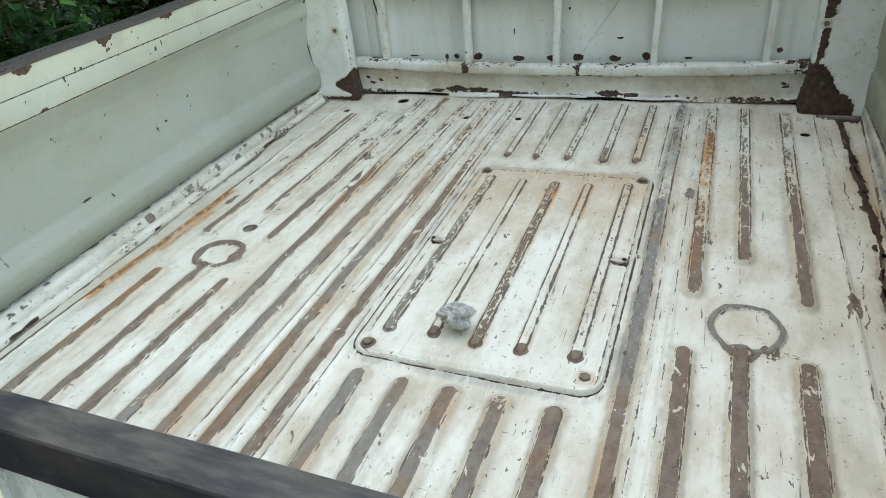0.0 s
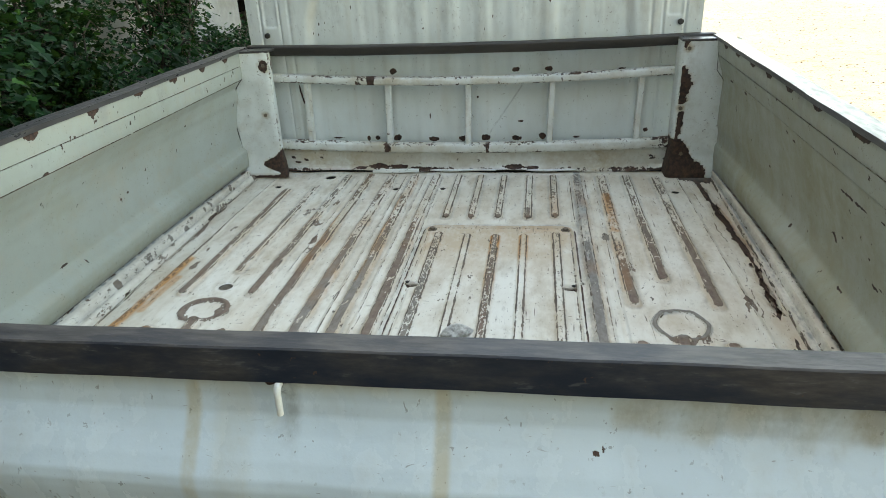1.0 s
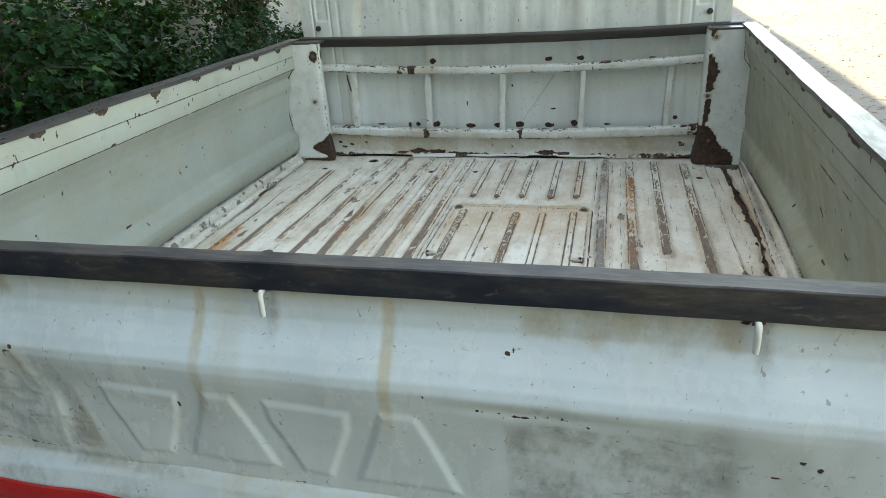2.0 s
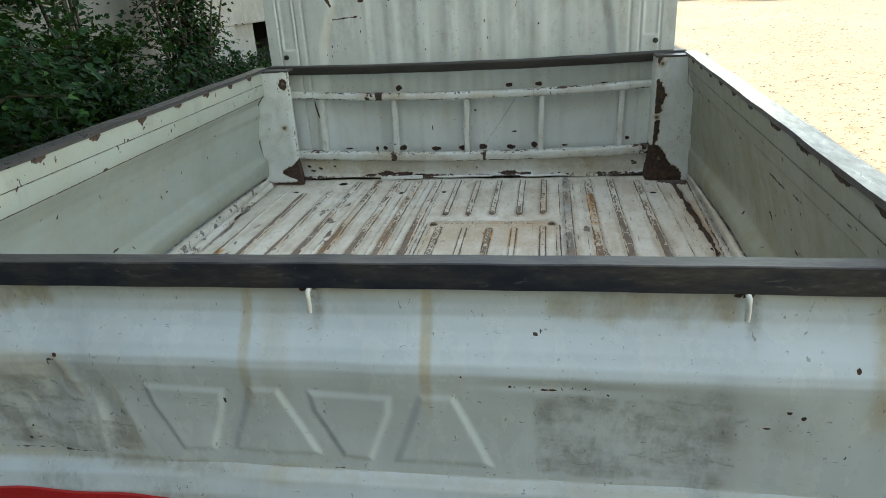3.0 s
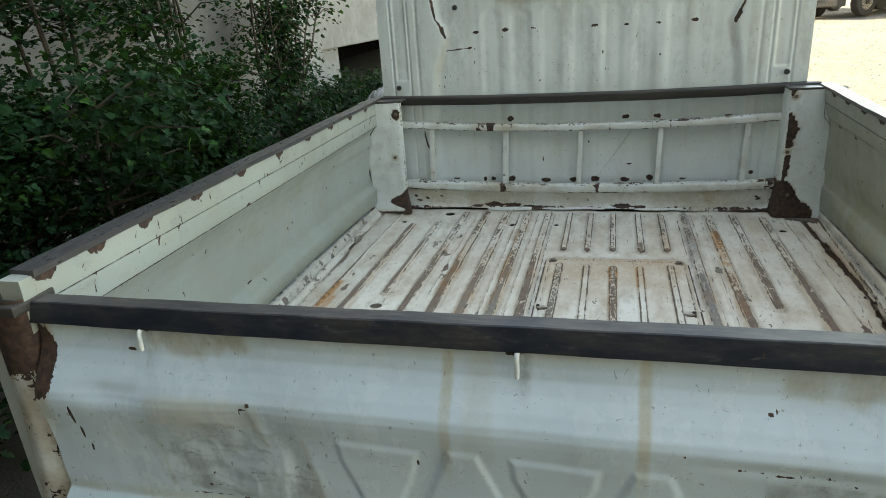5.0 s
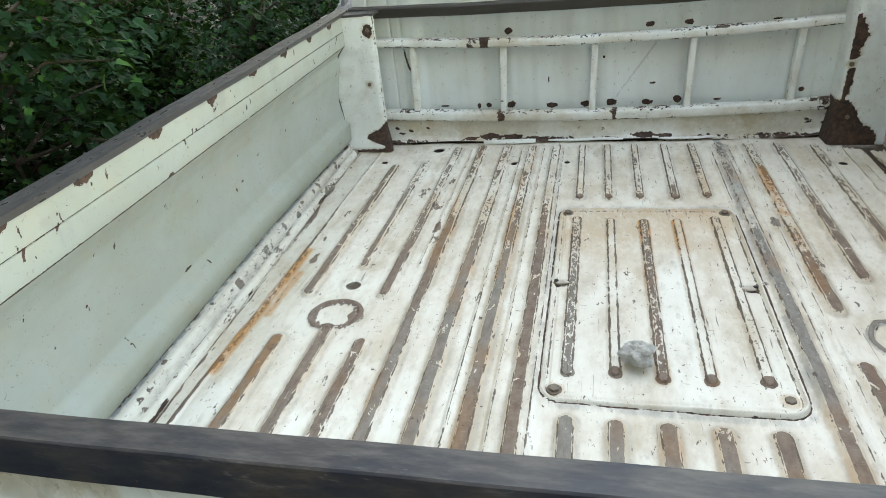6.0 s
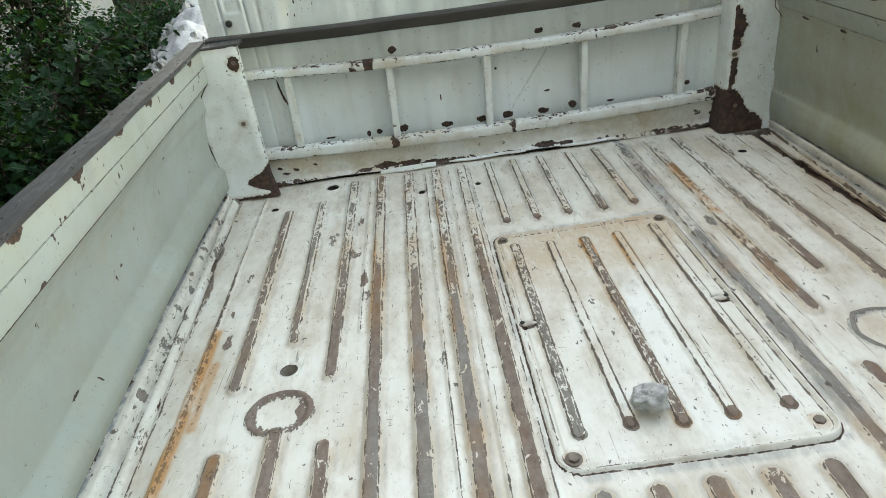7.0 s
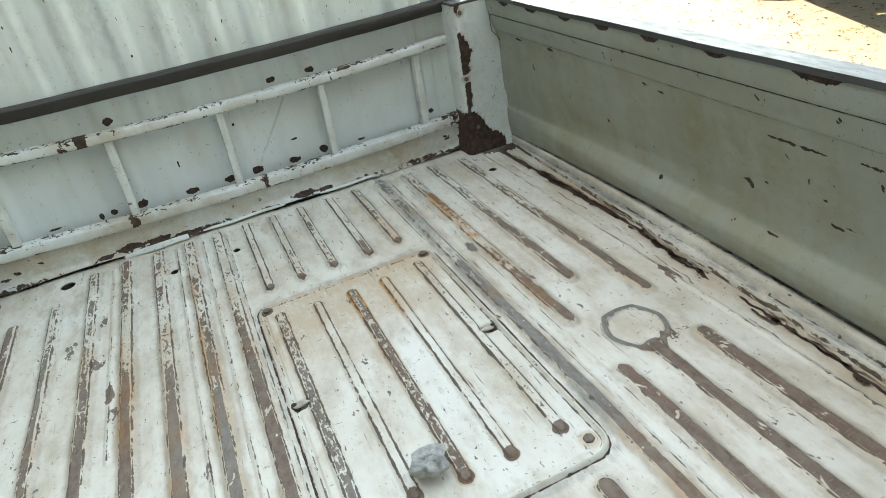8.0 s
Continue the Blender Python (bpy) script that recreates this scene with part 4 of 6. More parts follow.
# ---- headboard: corner posts, rails, uprights ----
def build_post(side):
    xin = -0.606 if side < 0 else 0.641
    xout = rim_x(side, 1.60) + side * 0.070
    w = abs(xout - xin)
    # plan outline from the inner back edge round the front to the outer back edge
    lean = 0.024 if side < 0 else 0.0          # the inner face slants outwards
    plan = [(lean, 0.075), (lean * 0.55, 0.045), (lean * 0.15, 0.016), (0.004, 0.006), (0.012, 0.002)]
    plan += [(0.012 + (w - 0.024) * t, 0.001 + 0.003 * math.sin(math.pi * t)) for t in np.linspace(0.06, 1, 16)]
    plan += [(w - 0.004, 0.008), (w, 0.02), (w, 0.075)]
    zs = np.linspace(0.726, 1.133, 70)
    A = np.array(plan)
    X = xin + side * np.repeat(A[None, :, 0], zs.size, 0)
    Y = 1.588 + np.repeat(A[None, :, 1], zs.size, 0)
    Z = np.repeat(zs[:, None], A.shape[0], 1)
    flare = (1 - smooth01(Z, 0.726, 0.80))
    X = X - side * 0.012 * flare * (A[None, :, 0] < 0.03)
    Y = Y - 0.012 * flare + 0.002 * wobble(X, Z, 22, side)
    rust, stain, wear, crack = (np.zeros_like(X) for _ in range(4))
    if side < 0:
        edge = np.interp(Z, (0.726, 0.742, 0.755, 0.768, 0.780, 0.792, 0.803, 0.818, 0.835), (0.050, 0.016, 0.052, 0.078, 0.072, 0.046, 0.026, 0.010, 0.0))
        rust = np.maximum(rust, 0.98 * (1 - smooth01((-0.600 - X) - edge, -0.006, 0.006)) * (Z < 0.835))
        crack = np.maximum(crack, (0.66 + 0.3 * wobble(Z, Z * 0, 22, 4)) * np.exp(-((X + 0.6085 + 0.012 * flare) / 0.0026) ** 2) * (Y < 1.60))
        rust = np.maximum(rust, 0.95 * (1 - smooth01(np.hypot(X + 0.628, (Z - 1.091) * 0.8), 0.010, 0.021)))
        rust = np.maximum(rust, 0.7 * (1 - smooth01(Z, 0.73, 0.742)))
    else:
        # eaten away along the inner edge
        prof = np.interp(Z, [0.72, 0.76, 0.80, 0.835, 0.85, 0.90, 0.925, 0.945, 0.965, 1.0, 1.03, 1.05, 1.075, 1.09, 1.13],
                         [0.125, 0.118, 0.060, 0.044, 0.020, 0.026, 0.030, 0.012, 0.034, 0.042, 0.040, 0.030, 0.0, 0.006, 0.024])
        prof = prof * 0.84 + 0.005 * wobble(Z, Z * 0, 55, 2)
        depth = (X - 0.641) + 0.02 * (Y > 1.60)
        rust = np.maximum(rust, 0.98 * (1 - smooth01(depth, prof - 0.004, prof + 0.005)))
        rust = rust * np.maximum(smooth01(X - 0.641, 0.003, 0.008) * (Y < 1.61), 1 - smooth01(Z, 0.83, 0.86))
        rust = rust * (1 - (1 - smooth01(np.hypot(X - 0.655, (Z - 0.94) * 1.0), 0.008, 0.014)))
    stain = np.maximum(stain, smooth01(rust, 0.02, 0.4) * 0.6)
    for x, z in ((-0.645, 0.936), (0.662, 1.112), (0.655, 0.94)):
        stain = np.maximum(stain, 0.8 * (1 - smooth01(np.hypot(X - x, Z - z), 0.007, 0.016)))
    P = np.stack([X, Y, Z], -1)
    me = grid_mesh("corner_post", P, {"rust": rust, "stain": stain, "wear": wear, "crack": crack})
    post = link_mesh("corner_post", me, frame_paint, truck, "white corner post, rusted through at its foot" if side < 0 else "white corner post with long dark rust patches")
    for x, z in (((-0.628, 1.093), (-0.645, 0.936)) if side < 0 else ((0.662, 1.112), (0.655, 0.94), (0.67, 0.80))):
        part("bolt", cyl_bm((x, 1.594, z), (0, -1, 0), 0.0062, 0.0065, segments=6, bevel=0.001), bolt_steel, post)
    # dark seam where the side wall laps the post
    seam = [(rim_x(side, 1.585) + side * o, 1.583, z) for o, z in ((0.004, 1.10), (0.006, 1.05), (0.022, 1.03), (0.040, 1.0), (0.050, 0.96), (0.050, 0.92), (0.043, 0.87), (0.038, 0.83))]
    link_mesh("sealant_seam", tube_mesh("sealant_seam", seam, [0.0005] + [0.0017 if side < 0 else 0.0010] * 6 + [0.0005], 6), black_rubber, post, "dark cracked seam")
    # cap plate below the rim
    part("cap_plate", box_bm(min(xin, xout - side * 0.07), max(xin, xout - side * 0.07), 1.590, 1.662, 1.131, 1.138, 0.002), rim_steel, post)
    return post


posts = [build_post(-1), build_post(1)]


def sag(x, depth):
    return -depth * (1 - ((x - 0.02) / 0.63) ** 2)


def build_rail(name, z0, depth, h, y0, y1, material, label, rust_at=(), x0=-0.632, x1=0.648, scatter=0.2):
    xs = np.linspace(x0, x1, 160)
    ring = [(y1, -h / 2), (y1, h / 2), (y0 + 0.006, h / 2), (y0 + 0.0015, h / 2 - 0.002), (y0, h / 2 - 0.006), (y0, 0.0), (y0, -h / 2 + 0.006), (y0 + 0.0015, -h / 2 + 0.002), (y0 + 0.006, -h / 2)]
    P = np.array([[[x, y + 0.0015 * math.sin(9 * x + z0 * 30), z0 + sag(x, depth) + z + 0.0004 * math.sin(23 * x)] for y, z in ring] for x in xs])
    X, H = P[:, :, 0], np.repeat(np.array([[z for _, z in ring]]), xs.size, 0)
    rust = scatter + 0.22 * wobble(X, H * 40, 9, z0 * 7) + 0.12 * wobble(X, H, 31, 2)
    rust = np.clip(rust, 0, 0.62)
    rust = rust * (0.45 + 0.55 * (np.abs(H) > h * 0.3))
    for x, w, k in rust_at:
        rust = np.maximum(rust, k * (1 - smooth01(np.abs(X - x), w * 0.6, w)))
    stain = np.clip(0.25 + 0.3 * wobble(X, H, 7, 1), 0, 0.6)
    me = grid_mesh(name, P, {"rust": rust, "stain": stain}, closed=True, caps=True)
    return link_mesh(name, me, material, truck, label)


build_rail("upper_rail", 1.040, 0.020, 0.025, 1.655, 1.684, frame_paint, "white steel rail with chipped, rusty paint", ((-0.302, 0.016, 0.95), (-0.34, 0.02, 0.5)), scatter=0.34)
build_rail("lower_rail", 0.817, 0.016, 0.030, 1.652, 1.684, frame_paint, "white steel rail with chipped, rusty paint", ((-0.262, 0.012, 0.6), (0.07, 0.012, 0.55), (0.63, 0.02, 0.6)), scatter=0.34)
build_rail("front_bar", 1.128, 0.008, 0.030, 1.650, 1.688, front_bar_steel, "dark steel bar across the front of the bed", x0=-0.70, x1=0.745)
for x in (-0.525, -0.252, 0.011, 0.276, 0.547):
    zb, zt = 0.817 + sag(x, 0.016) + 0.012, 1.040 + sag(x, 0.02) - 0.010
    zs = np.linspace(zb, zt, 24)
    ring = [(0.0095, 1.686), (0.0095, 1.668), (0.0078, 1.664), (0.0, 1.6635), (-0.0078, 1.664), (-0.0095, 1.668), (-0.0095, 1.686)]
    P = np.array([[[x + a - 0.006 * (0.5 - (z - zb) / (zt - zb)), y, z] for a, y in ring] for z in zs])
    rust = np.clip(0.12 + 0.25 * wobble(P[:, :, 2], P[:, :, 0] * 8, 27, x * 11), 0, 0.6)
    link_mesh("upright", grid_mesh("upright", P, {"rust": rust, "stain": rust * 0.8}), frame_paint, truck)


def build_sill():
    """The low sheet below the lower rail, where floor and cab meet."""
    xs = np.linspace(-0.635, 0.66, 170)
    prof = [(1.690, 0.806), (1.668, 0.804), (1.666, 0.795), (1.667, 0.77), (1.6675, 0.745), (1.664, 0.735), (1.655, 0.730), (1.650, 0.727)]
    fine = []
    for (y0, z0), (y1, z1) in zip(prof, prof[1:]):
        fine += [(y0 + (y1 - y0) * t, z0 + (z1 - z0) * t) for t in (0, 0.33, 0.66)]
    fine.append(prof[-1])
    P = np.array([[[x, y + 0.0012 * math.sin(17 * x + z * 20), z + (0.004 * math.sin(11 * x) if z < 0.74 else 0)] for y, z in fine] for x in xs])
    X, Z = P[:, :, 0], P[:, :, 2]
    rust = np.clip((1 - smooth01(Z, 0.730, 0.742)) * (0.44 + 0.3 * wobble(X, Z * 0, 9, 1)), 0, 0.9)
    for x, z, r in ((-0.555, 0.762, 0.010), (-0.60, 0.77, 0.012), (-0.30, 0.740, 0.055), (-0.23, 0.739, 0.05), (-0.36, 0.735, 0.03), (-0.17, 0.735, 0.03), (0.16, 0.738, 0.05), (0.22, 0.735, 0.03), (0.60, 0.765, 0.020), (0.585, 0.775, 0.012), (-0.52, 0.785, 0.006), (0.64, 0.76, 0.015), (-0.57, 0.78, 0.008), (-0.585, 0.755, 0.018), (-0.50, 0.77, 0.008), (-0.545, 0.775, 0.010), (-0.47, 0.782, 0.006), (0.615, 0.79, 0.010)):
        rust = np.maximum(rust, 0.85 * (1 - smooth01(np.hypot(X - x, (Z - z) * (2.2 if r < 0.025 else 5.0)), r * 0.3, r * 1.1)))
    stain = np.clip(0.4 + 0.3 * wobble(X, Z, 8, 5), 0, 1)
    link_mesh("front_sill", grid_mesh("front_sill", P, {"rust": rust, "stain": stain}), frame_paint, truck, "white front sill with a rusty torn lower edge")
    # a strip of sealant peeled from the joint
    for x0, x1, lift, y in ((-0.30, -0.165, 0.006, 1.646), (-0.12, 0.10, 0.002, 1.650), (0.20, 0.36, 0.002, 1.650)):
        pts = [(x, y + 0.003 * math.sin(40 * x), FLOOR + 0.008 + lift * math.sin(9 * (x - x0))) for x in np.linspace(x0, x1, 10)]
        link_mesh("sealant_strip", tube_mesh("sealant_strip", pts, [0.002] + [0.004] * 8 + [0.002], 6), frame_paint, truck)
    # a torn white strip of sheet that lies before the joint
    xs = np.linspace(-0.318, -0.158, 26)
    P = np.array([[[x, 1.646 - (0.007 + 0.004 * math.sin(23 * x) + 0.002 * math.sin(71 * x)) * v - 0.004 * (x + 0.24) + 0.002 * math.sin(31 * x) * v, FLOOR + 0.0125 - 0.008 * v + 0.004 * math.sin(14 * (x + 0.3)) - h] for v, h in ((0, 0), (0.3, 0), (0.7, 0), (1, 0.001), (1, 0.003), (0, 0.003))] for x in xs])
    link_mesh("torn_strip", grid_mesh("torn_strip", P, {"stain": np.full(P.shape[:2], 0.2)}, closed=True, caps=True), frame_paint, truck, "torn strip of white sheet at the front joint")
    # hollow behind the torn edge
    part("gap_backing", box_bm(-0.60, 0.64, 1.672, 1.684, 0.70, 0.80), dark_metal, truck)


build_sill()


# ---- cab ----
CHANNELS = [-0.293 + 0.1017 * i for i in range(7)]
CAB_Y = 1.692
WINDOW = (-0.30, 0.30, 1.459, 1.72, 0.09)


def build_cab():
    xs, zs = np.linspace(-0.700, 0.712, 420), np.concatenate([np.linspace(0.60, 0.80, 20), np.linspace(0.803, 1.10, 100), np.linspace(1.103, 1.48, 110), np.linspace(1.485, 1.80, 60)])
    X, Z = np.meshgrid(xs, zs)
    Y = np.full_like(X, CAB_Y)
    edge_l = np.interp(Z, [0.6, 1.10, 1.22, 1.30, 1.335, 1.37, 1.40, 1.48, 1.8], [-0.515, -0.512, -0.500, -0.472, -0.455, -0.468, -0.489, -0.502, -0.52])
    edge_r = np.interp(Z, [0.6, 1.10, 1.22, 1.30, 1.340, 1.37, 1.42, 1.48, 1.8], [0.525, 0.522, 0.512, 0.497, 0.488, 0.500, 0.519, 0.529, 0.54])
    Y += 0.010 * smooth01(X, edge_l - 0.012, edge_l + 0.025) * (1 - smooth01(X, edge_r - 0.025, edge_r + 0.012))
    for b in CHANNELS:
        d = capsule(X, Z, b, 0.55, b, 1.386)
        Y += 0.0032 * (1 - smooth01(d, 0.018, 0.043))
    for x in (-0.655, -0.592, 0.599, 0.663):
        Y += 0.003 * (1 - smooth01(np.abs(X - x), 0.001, 0.005)) * (Z > 0.8)
    for x in (-0.622, 0.632):
        d = rounded_box(X, Z, x - 0.022, x + 0.022, 1.195, 1.68, 0.008)
        Y += 0.003 * (1 - smooth01(d, -0.004, 0.002))
    for x in (-0.56, 0.566):
        Y += 0.0022 * (1 - smooth01(np.abs(X - x), 0.001, 0.007))
    Y += 0.0018 * wobble(X, Z, 8, 3)
    rust, stain, wear, scuff_shade = (np.zeros_like(X) for _ in range(4))
    rng = np.random.default_rng(11)
    for i, x in enumerate((-0.346, -0.245, -0.148, 0.053, 0.154, 0.256, 0.368)):
        k = 0.95 if i in (0, 1, 6) else 0.66
        d = np.hypot((X - x) / 2.2, Z - 1.349 - 0.003 * math.sin(i))
        rust = np.maximum(rust, k * (1 - smooth01(d, 0.0020, 0.0090)))
    for side, e in ((-1, edge_l), (1, edge_r)):
        d = np.abs(X - e) + 0.3 * np.maximum(1.335 - Z, 0) + 0.3 * np.maximum(Z - 1.47, 0)
        d = d * (1 - 0.55 * np.exp(-((Z - 1.355) / 0.020) ** 2))              # wider where it ends
        rust = np.maximum(rust, 0.9 * (1 - smooth01(d + 0.0015 * wobble(X, Z, 60, side), 0.0012, 0.0058)) * smooth01(Z, 1.325, 1.335))
        stain = np.maximum(stain, 0.32 * (1 - smooth01(np.abs(X - e + side * 0.012), 0.004, 0.022)) * (1 - smooth01(Z, 1.33, 1.38)) * smooth01(Z, 1.10, 1.25))
    d = capsule(X, Z, -0.455, 1.292, -0.365, 1.299)
    rust = np.maximum(rust, 0.85 * (1 - smooth01(d, 0.001, 0.004)))
    for _ in range(60):
        x, z = rng.uniform(-0.5, 0.5), rng.uniform(1.16, 1.36)
        d = np.hypot(X - x, (Z - z) / rng.uniform(1.0, 4.0))
        rust = np.maximum(rust, rng.uniform(0.4, 0.8) * (1 - smooth01(d, 0.0005, rng.uniform(0.0025, 0.0045))))
    # chips in rows where the load has knocked the sheet
    for x, z, w, h in ((-0.235, 1.058, 0.013, 0.008), (0.165, 1.056, 0.013, 0.007), (0.266, 1.056, 0.012, 0.007), (0.49, 1.052, 0.012, 0.003), (-0.52, 1.052, 0.01, 0.003), (-0.01, 0.834, 0.016, 0.008), (0.065, 0.836, 0.015, 0.010), (0.165, 0.834, 0.015, 0.008),
                       (0.25, 0.84, 0.010, 0.010), (-0.11, 0.832, 0.014, 0.007), (-0.235, 0.838, 0.012, 0.009), (-0.305, 0.838, 0.007, 0.008), (-0.335, 0.838, 0.006, 0.009), (-0.44, 0.84, 0.02, 0.003), (0.36, 0.836, 0.012, 0.003), (0.575, 0.86, 0.007, 0.006), (-0.12, 0.91, 0.003, 0.010), (0.18, 0.89, 0.008, 0.003), (0.04, 0.97, 0.003, 0.004)):
        d = np.hypot((X - x) / w, (Z - z + 0.010) / h)
        rust = np.maximum(rust, 0.9 * (1 - smooth01(d, 0.45, 1.75)))
    # a long scratch and a curved scrape
    d = capsule(X, Z, 0.07, 0.83, 0.20, 1.02)
    scuff_shade = np.maximum(scuff_shade, 0.7 * (1 - smooth01(d, 0.0, 0.004)))
    d = np.abs(np.hypot((X + 0.47) / 0.085, (Z - 1.02) / 0.13) - 1) * 0.085
    rust = np.maximum(rust, 0.8 * (1 - smooth01(d, 0.002, 0.005)) * (X < -0.52) * (Z < 1.015) * (Z > 0.92))
    # grey runs of grime below the window, which also darken the panel for shade
    scuff_shade = np.maximum(scuff_shade, 0.30 * smooth01(wobble(X * 5, Z * 0.35, 6, 5) + 0.5 * wobble(X * 13, Z * 0.5, 6, 2), -0.5, 0.8) * smooth01(Z, 1.13, 1.22))
    stain = np.maximum(stain, 0.12 * smooth01(wobble(X * 6, Z * 0.5, 6, 2), 0.1, 0.9))
    xc, zc = (X[:-1, :-1] + X[1:, 1:]) / 2, (Z[:-1, :-1] + Z[1:, 1:]) / 2
    keep = rounded_box(xc, zc, *WINDOW) > 0
    me = grid_mesh("cab_back", np.stack([X, Y, Z], -1), {"rust": rust, "stain": stain, "wear": wear, "scuff_shade": scuff_shade}, keep=keep)
    back = link_mesh("cab_back", me, cab_paint, truck, "bluish white cab rear panel with pressed ribs and rust chips")
    for x, z in ((-0.638, 1.172), (0.650, 1.176), (-0.416, 1.434), (0.425, 1.43)):
        bm = cyl_bm((x, CAB_Y + (0.012 if abs(x) < 0.5 else 0.004), z), (0, -1, 0), 0.0085, 0.014, segments=14, bevel=0.002)
        part("plug", bm, black_rubber, back, "black rubber plug", True)
    # window: rubber round a dark pane
    x0, x1, z0, z1, r = WINDOW
    loop = []
    for cx, cz, a0 in ((x1 - r, z1 - r, 0), (x0 + r, z1 - r, 90), (x0 + r, z0 + r, 180), (x1 - r, z0 + r, 270)):
        loop += [(cx + r * math.cos(radians(a0 + a)), cz + r * math.sin(radians(a0 + a))) for a in range(0, 91, 10)]
    loop.append(loop[0])
    window = part("rear_window", bmesh.new(), black_rubber, truck, "dark cab rear window in a black rubber seal")
    bm = bmesh.new()
    face = bm.faces.new([bm.verts.new((x, CAB_Y + 0.016, z)) for x, z in loop[:-1]])
    bmesh.ops.solidify(bm, geom=[face], thickness=0.005)
    part("pane", bm, dark_glass, window)
    link_mesh("window_seal", tube_mesh("window_seal", [(x, CAB_Y + 0.006, z) for x, z in loop], [0.012] * len(loop), 8), black_rubber, window)
    # the cab itself, ahead of its rear panel
    prof = [(1.70, 0.45), (1.70, 1.80), (1.76, 1.86), (2.45, 1.86), (2.62, 1.80), (2.95, 1.22), (3.02, 1.15), (3.08, 0.80), (3.08, 0.42), (2.80, 0.40), (2.2, 0.40)]
    bm = bmesh.new()
    a = [bm.verts.new((-0.70, y, z)) for y, z in prof]
    b = [bm.verts.new((0.71, y, z)) for y, z in prof]
    n = len(prof)
    for i in range(1, n):
        bm.faces.new((a[i], a[(i + 1) % n], b[(i + 1) % n], b[i]))
    bm.faces.new(a[::-1]), bm.faces.new(b)
    bmesh.ops.bevel(bm, geom=[e for e in bm.edges if len(e.link_faces) == 2], offset=0.02, segments=2, affect="EDGES")
    part("cab_body", bm, cab_paint, truck, smooth=False)
    for x in (-0.703, 0.713):
        bm = bmesh.new()
        w = [(1.95, 1.30), (1.95, 1.74), (2.42, 1.74), (2.72, 1.30)]
        face = bm.faces.new([bm.verts.new((x, y, z)) for y, z in w])
        bmesh.ops.solidify(bm, geom=[face], thickness=0.004)
        part("side_window", bm, dark_glass, truck)
    bm = bmesh.new()
    face = bm.faces.new([bm.verts.new(v) for v in ((-0.6, 2.655, 1.76), (0.61, 2.655, 1.76), (0.61, 2.945, 1.255), (-0.6, 2.945, 1.255))])
    bmesh.ops.solidify(bm, geom=[face], thickness=0.004)
    part("windscreen", bm, dark_glass, truck)


build_cab()


# ---- tailgate ----
GATE = [(0.006, 1.086), (0.006, 1.075), (0.0055, 1.058), (0.002, 1.044), (-0.008, 1.029), (-0.021, 1.012), (-0.0300, 0.998), (-0.0325, 0.988), (-0.0322, 0.978), (-0.0308, 0.967), (-0.0290, 0.956), (-0.0272, 0.944), (-0.0256, 0.930), (-0.0236, 0.90), (-0.0226, 0.840),
        (-0.0230, 0.8355), (-0.029, 0.8315), (-0.037, 0.825), (-0.045, 0.803), (-0.047, 0.775), (-0.043, 0.755), (-0.030, 0.742), (-0.012, 0.736)]


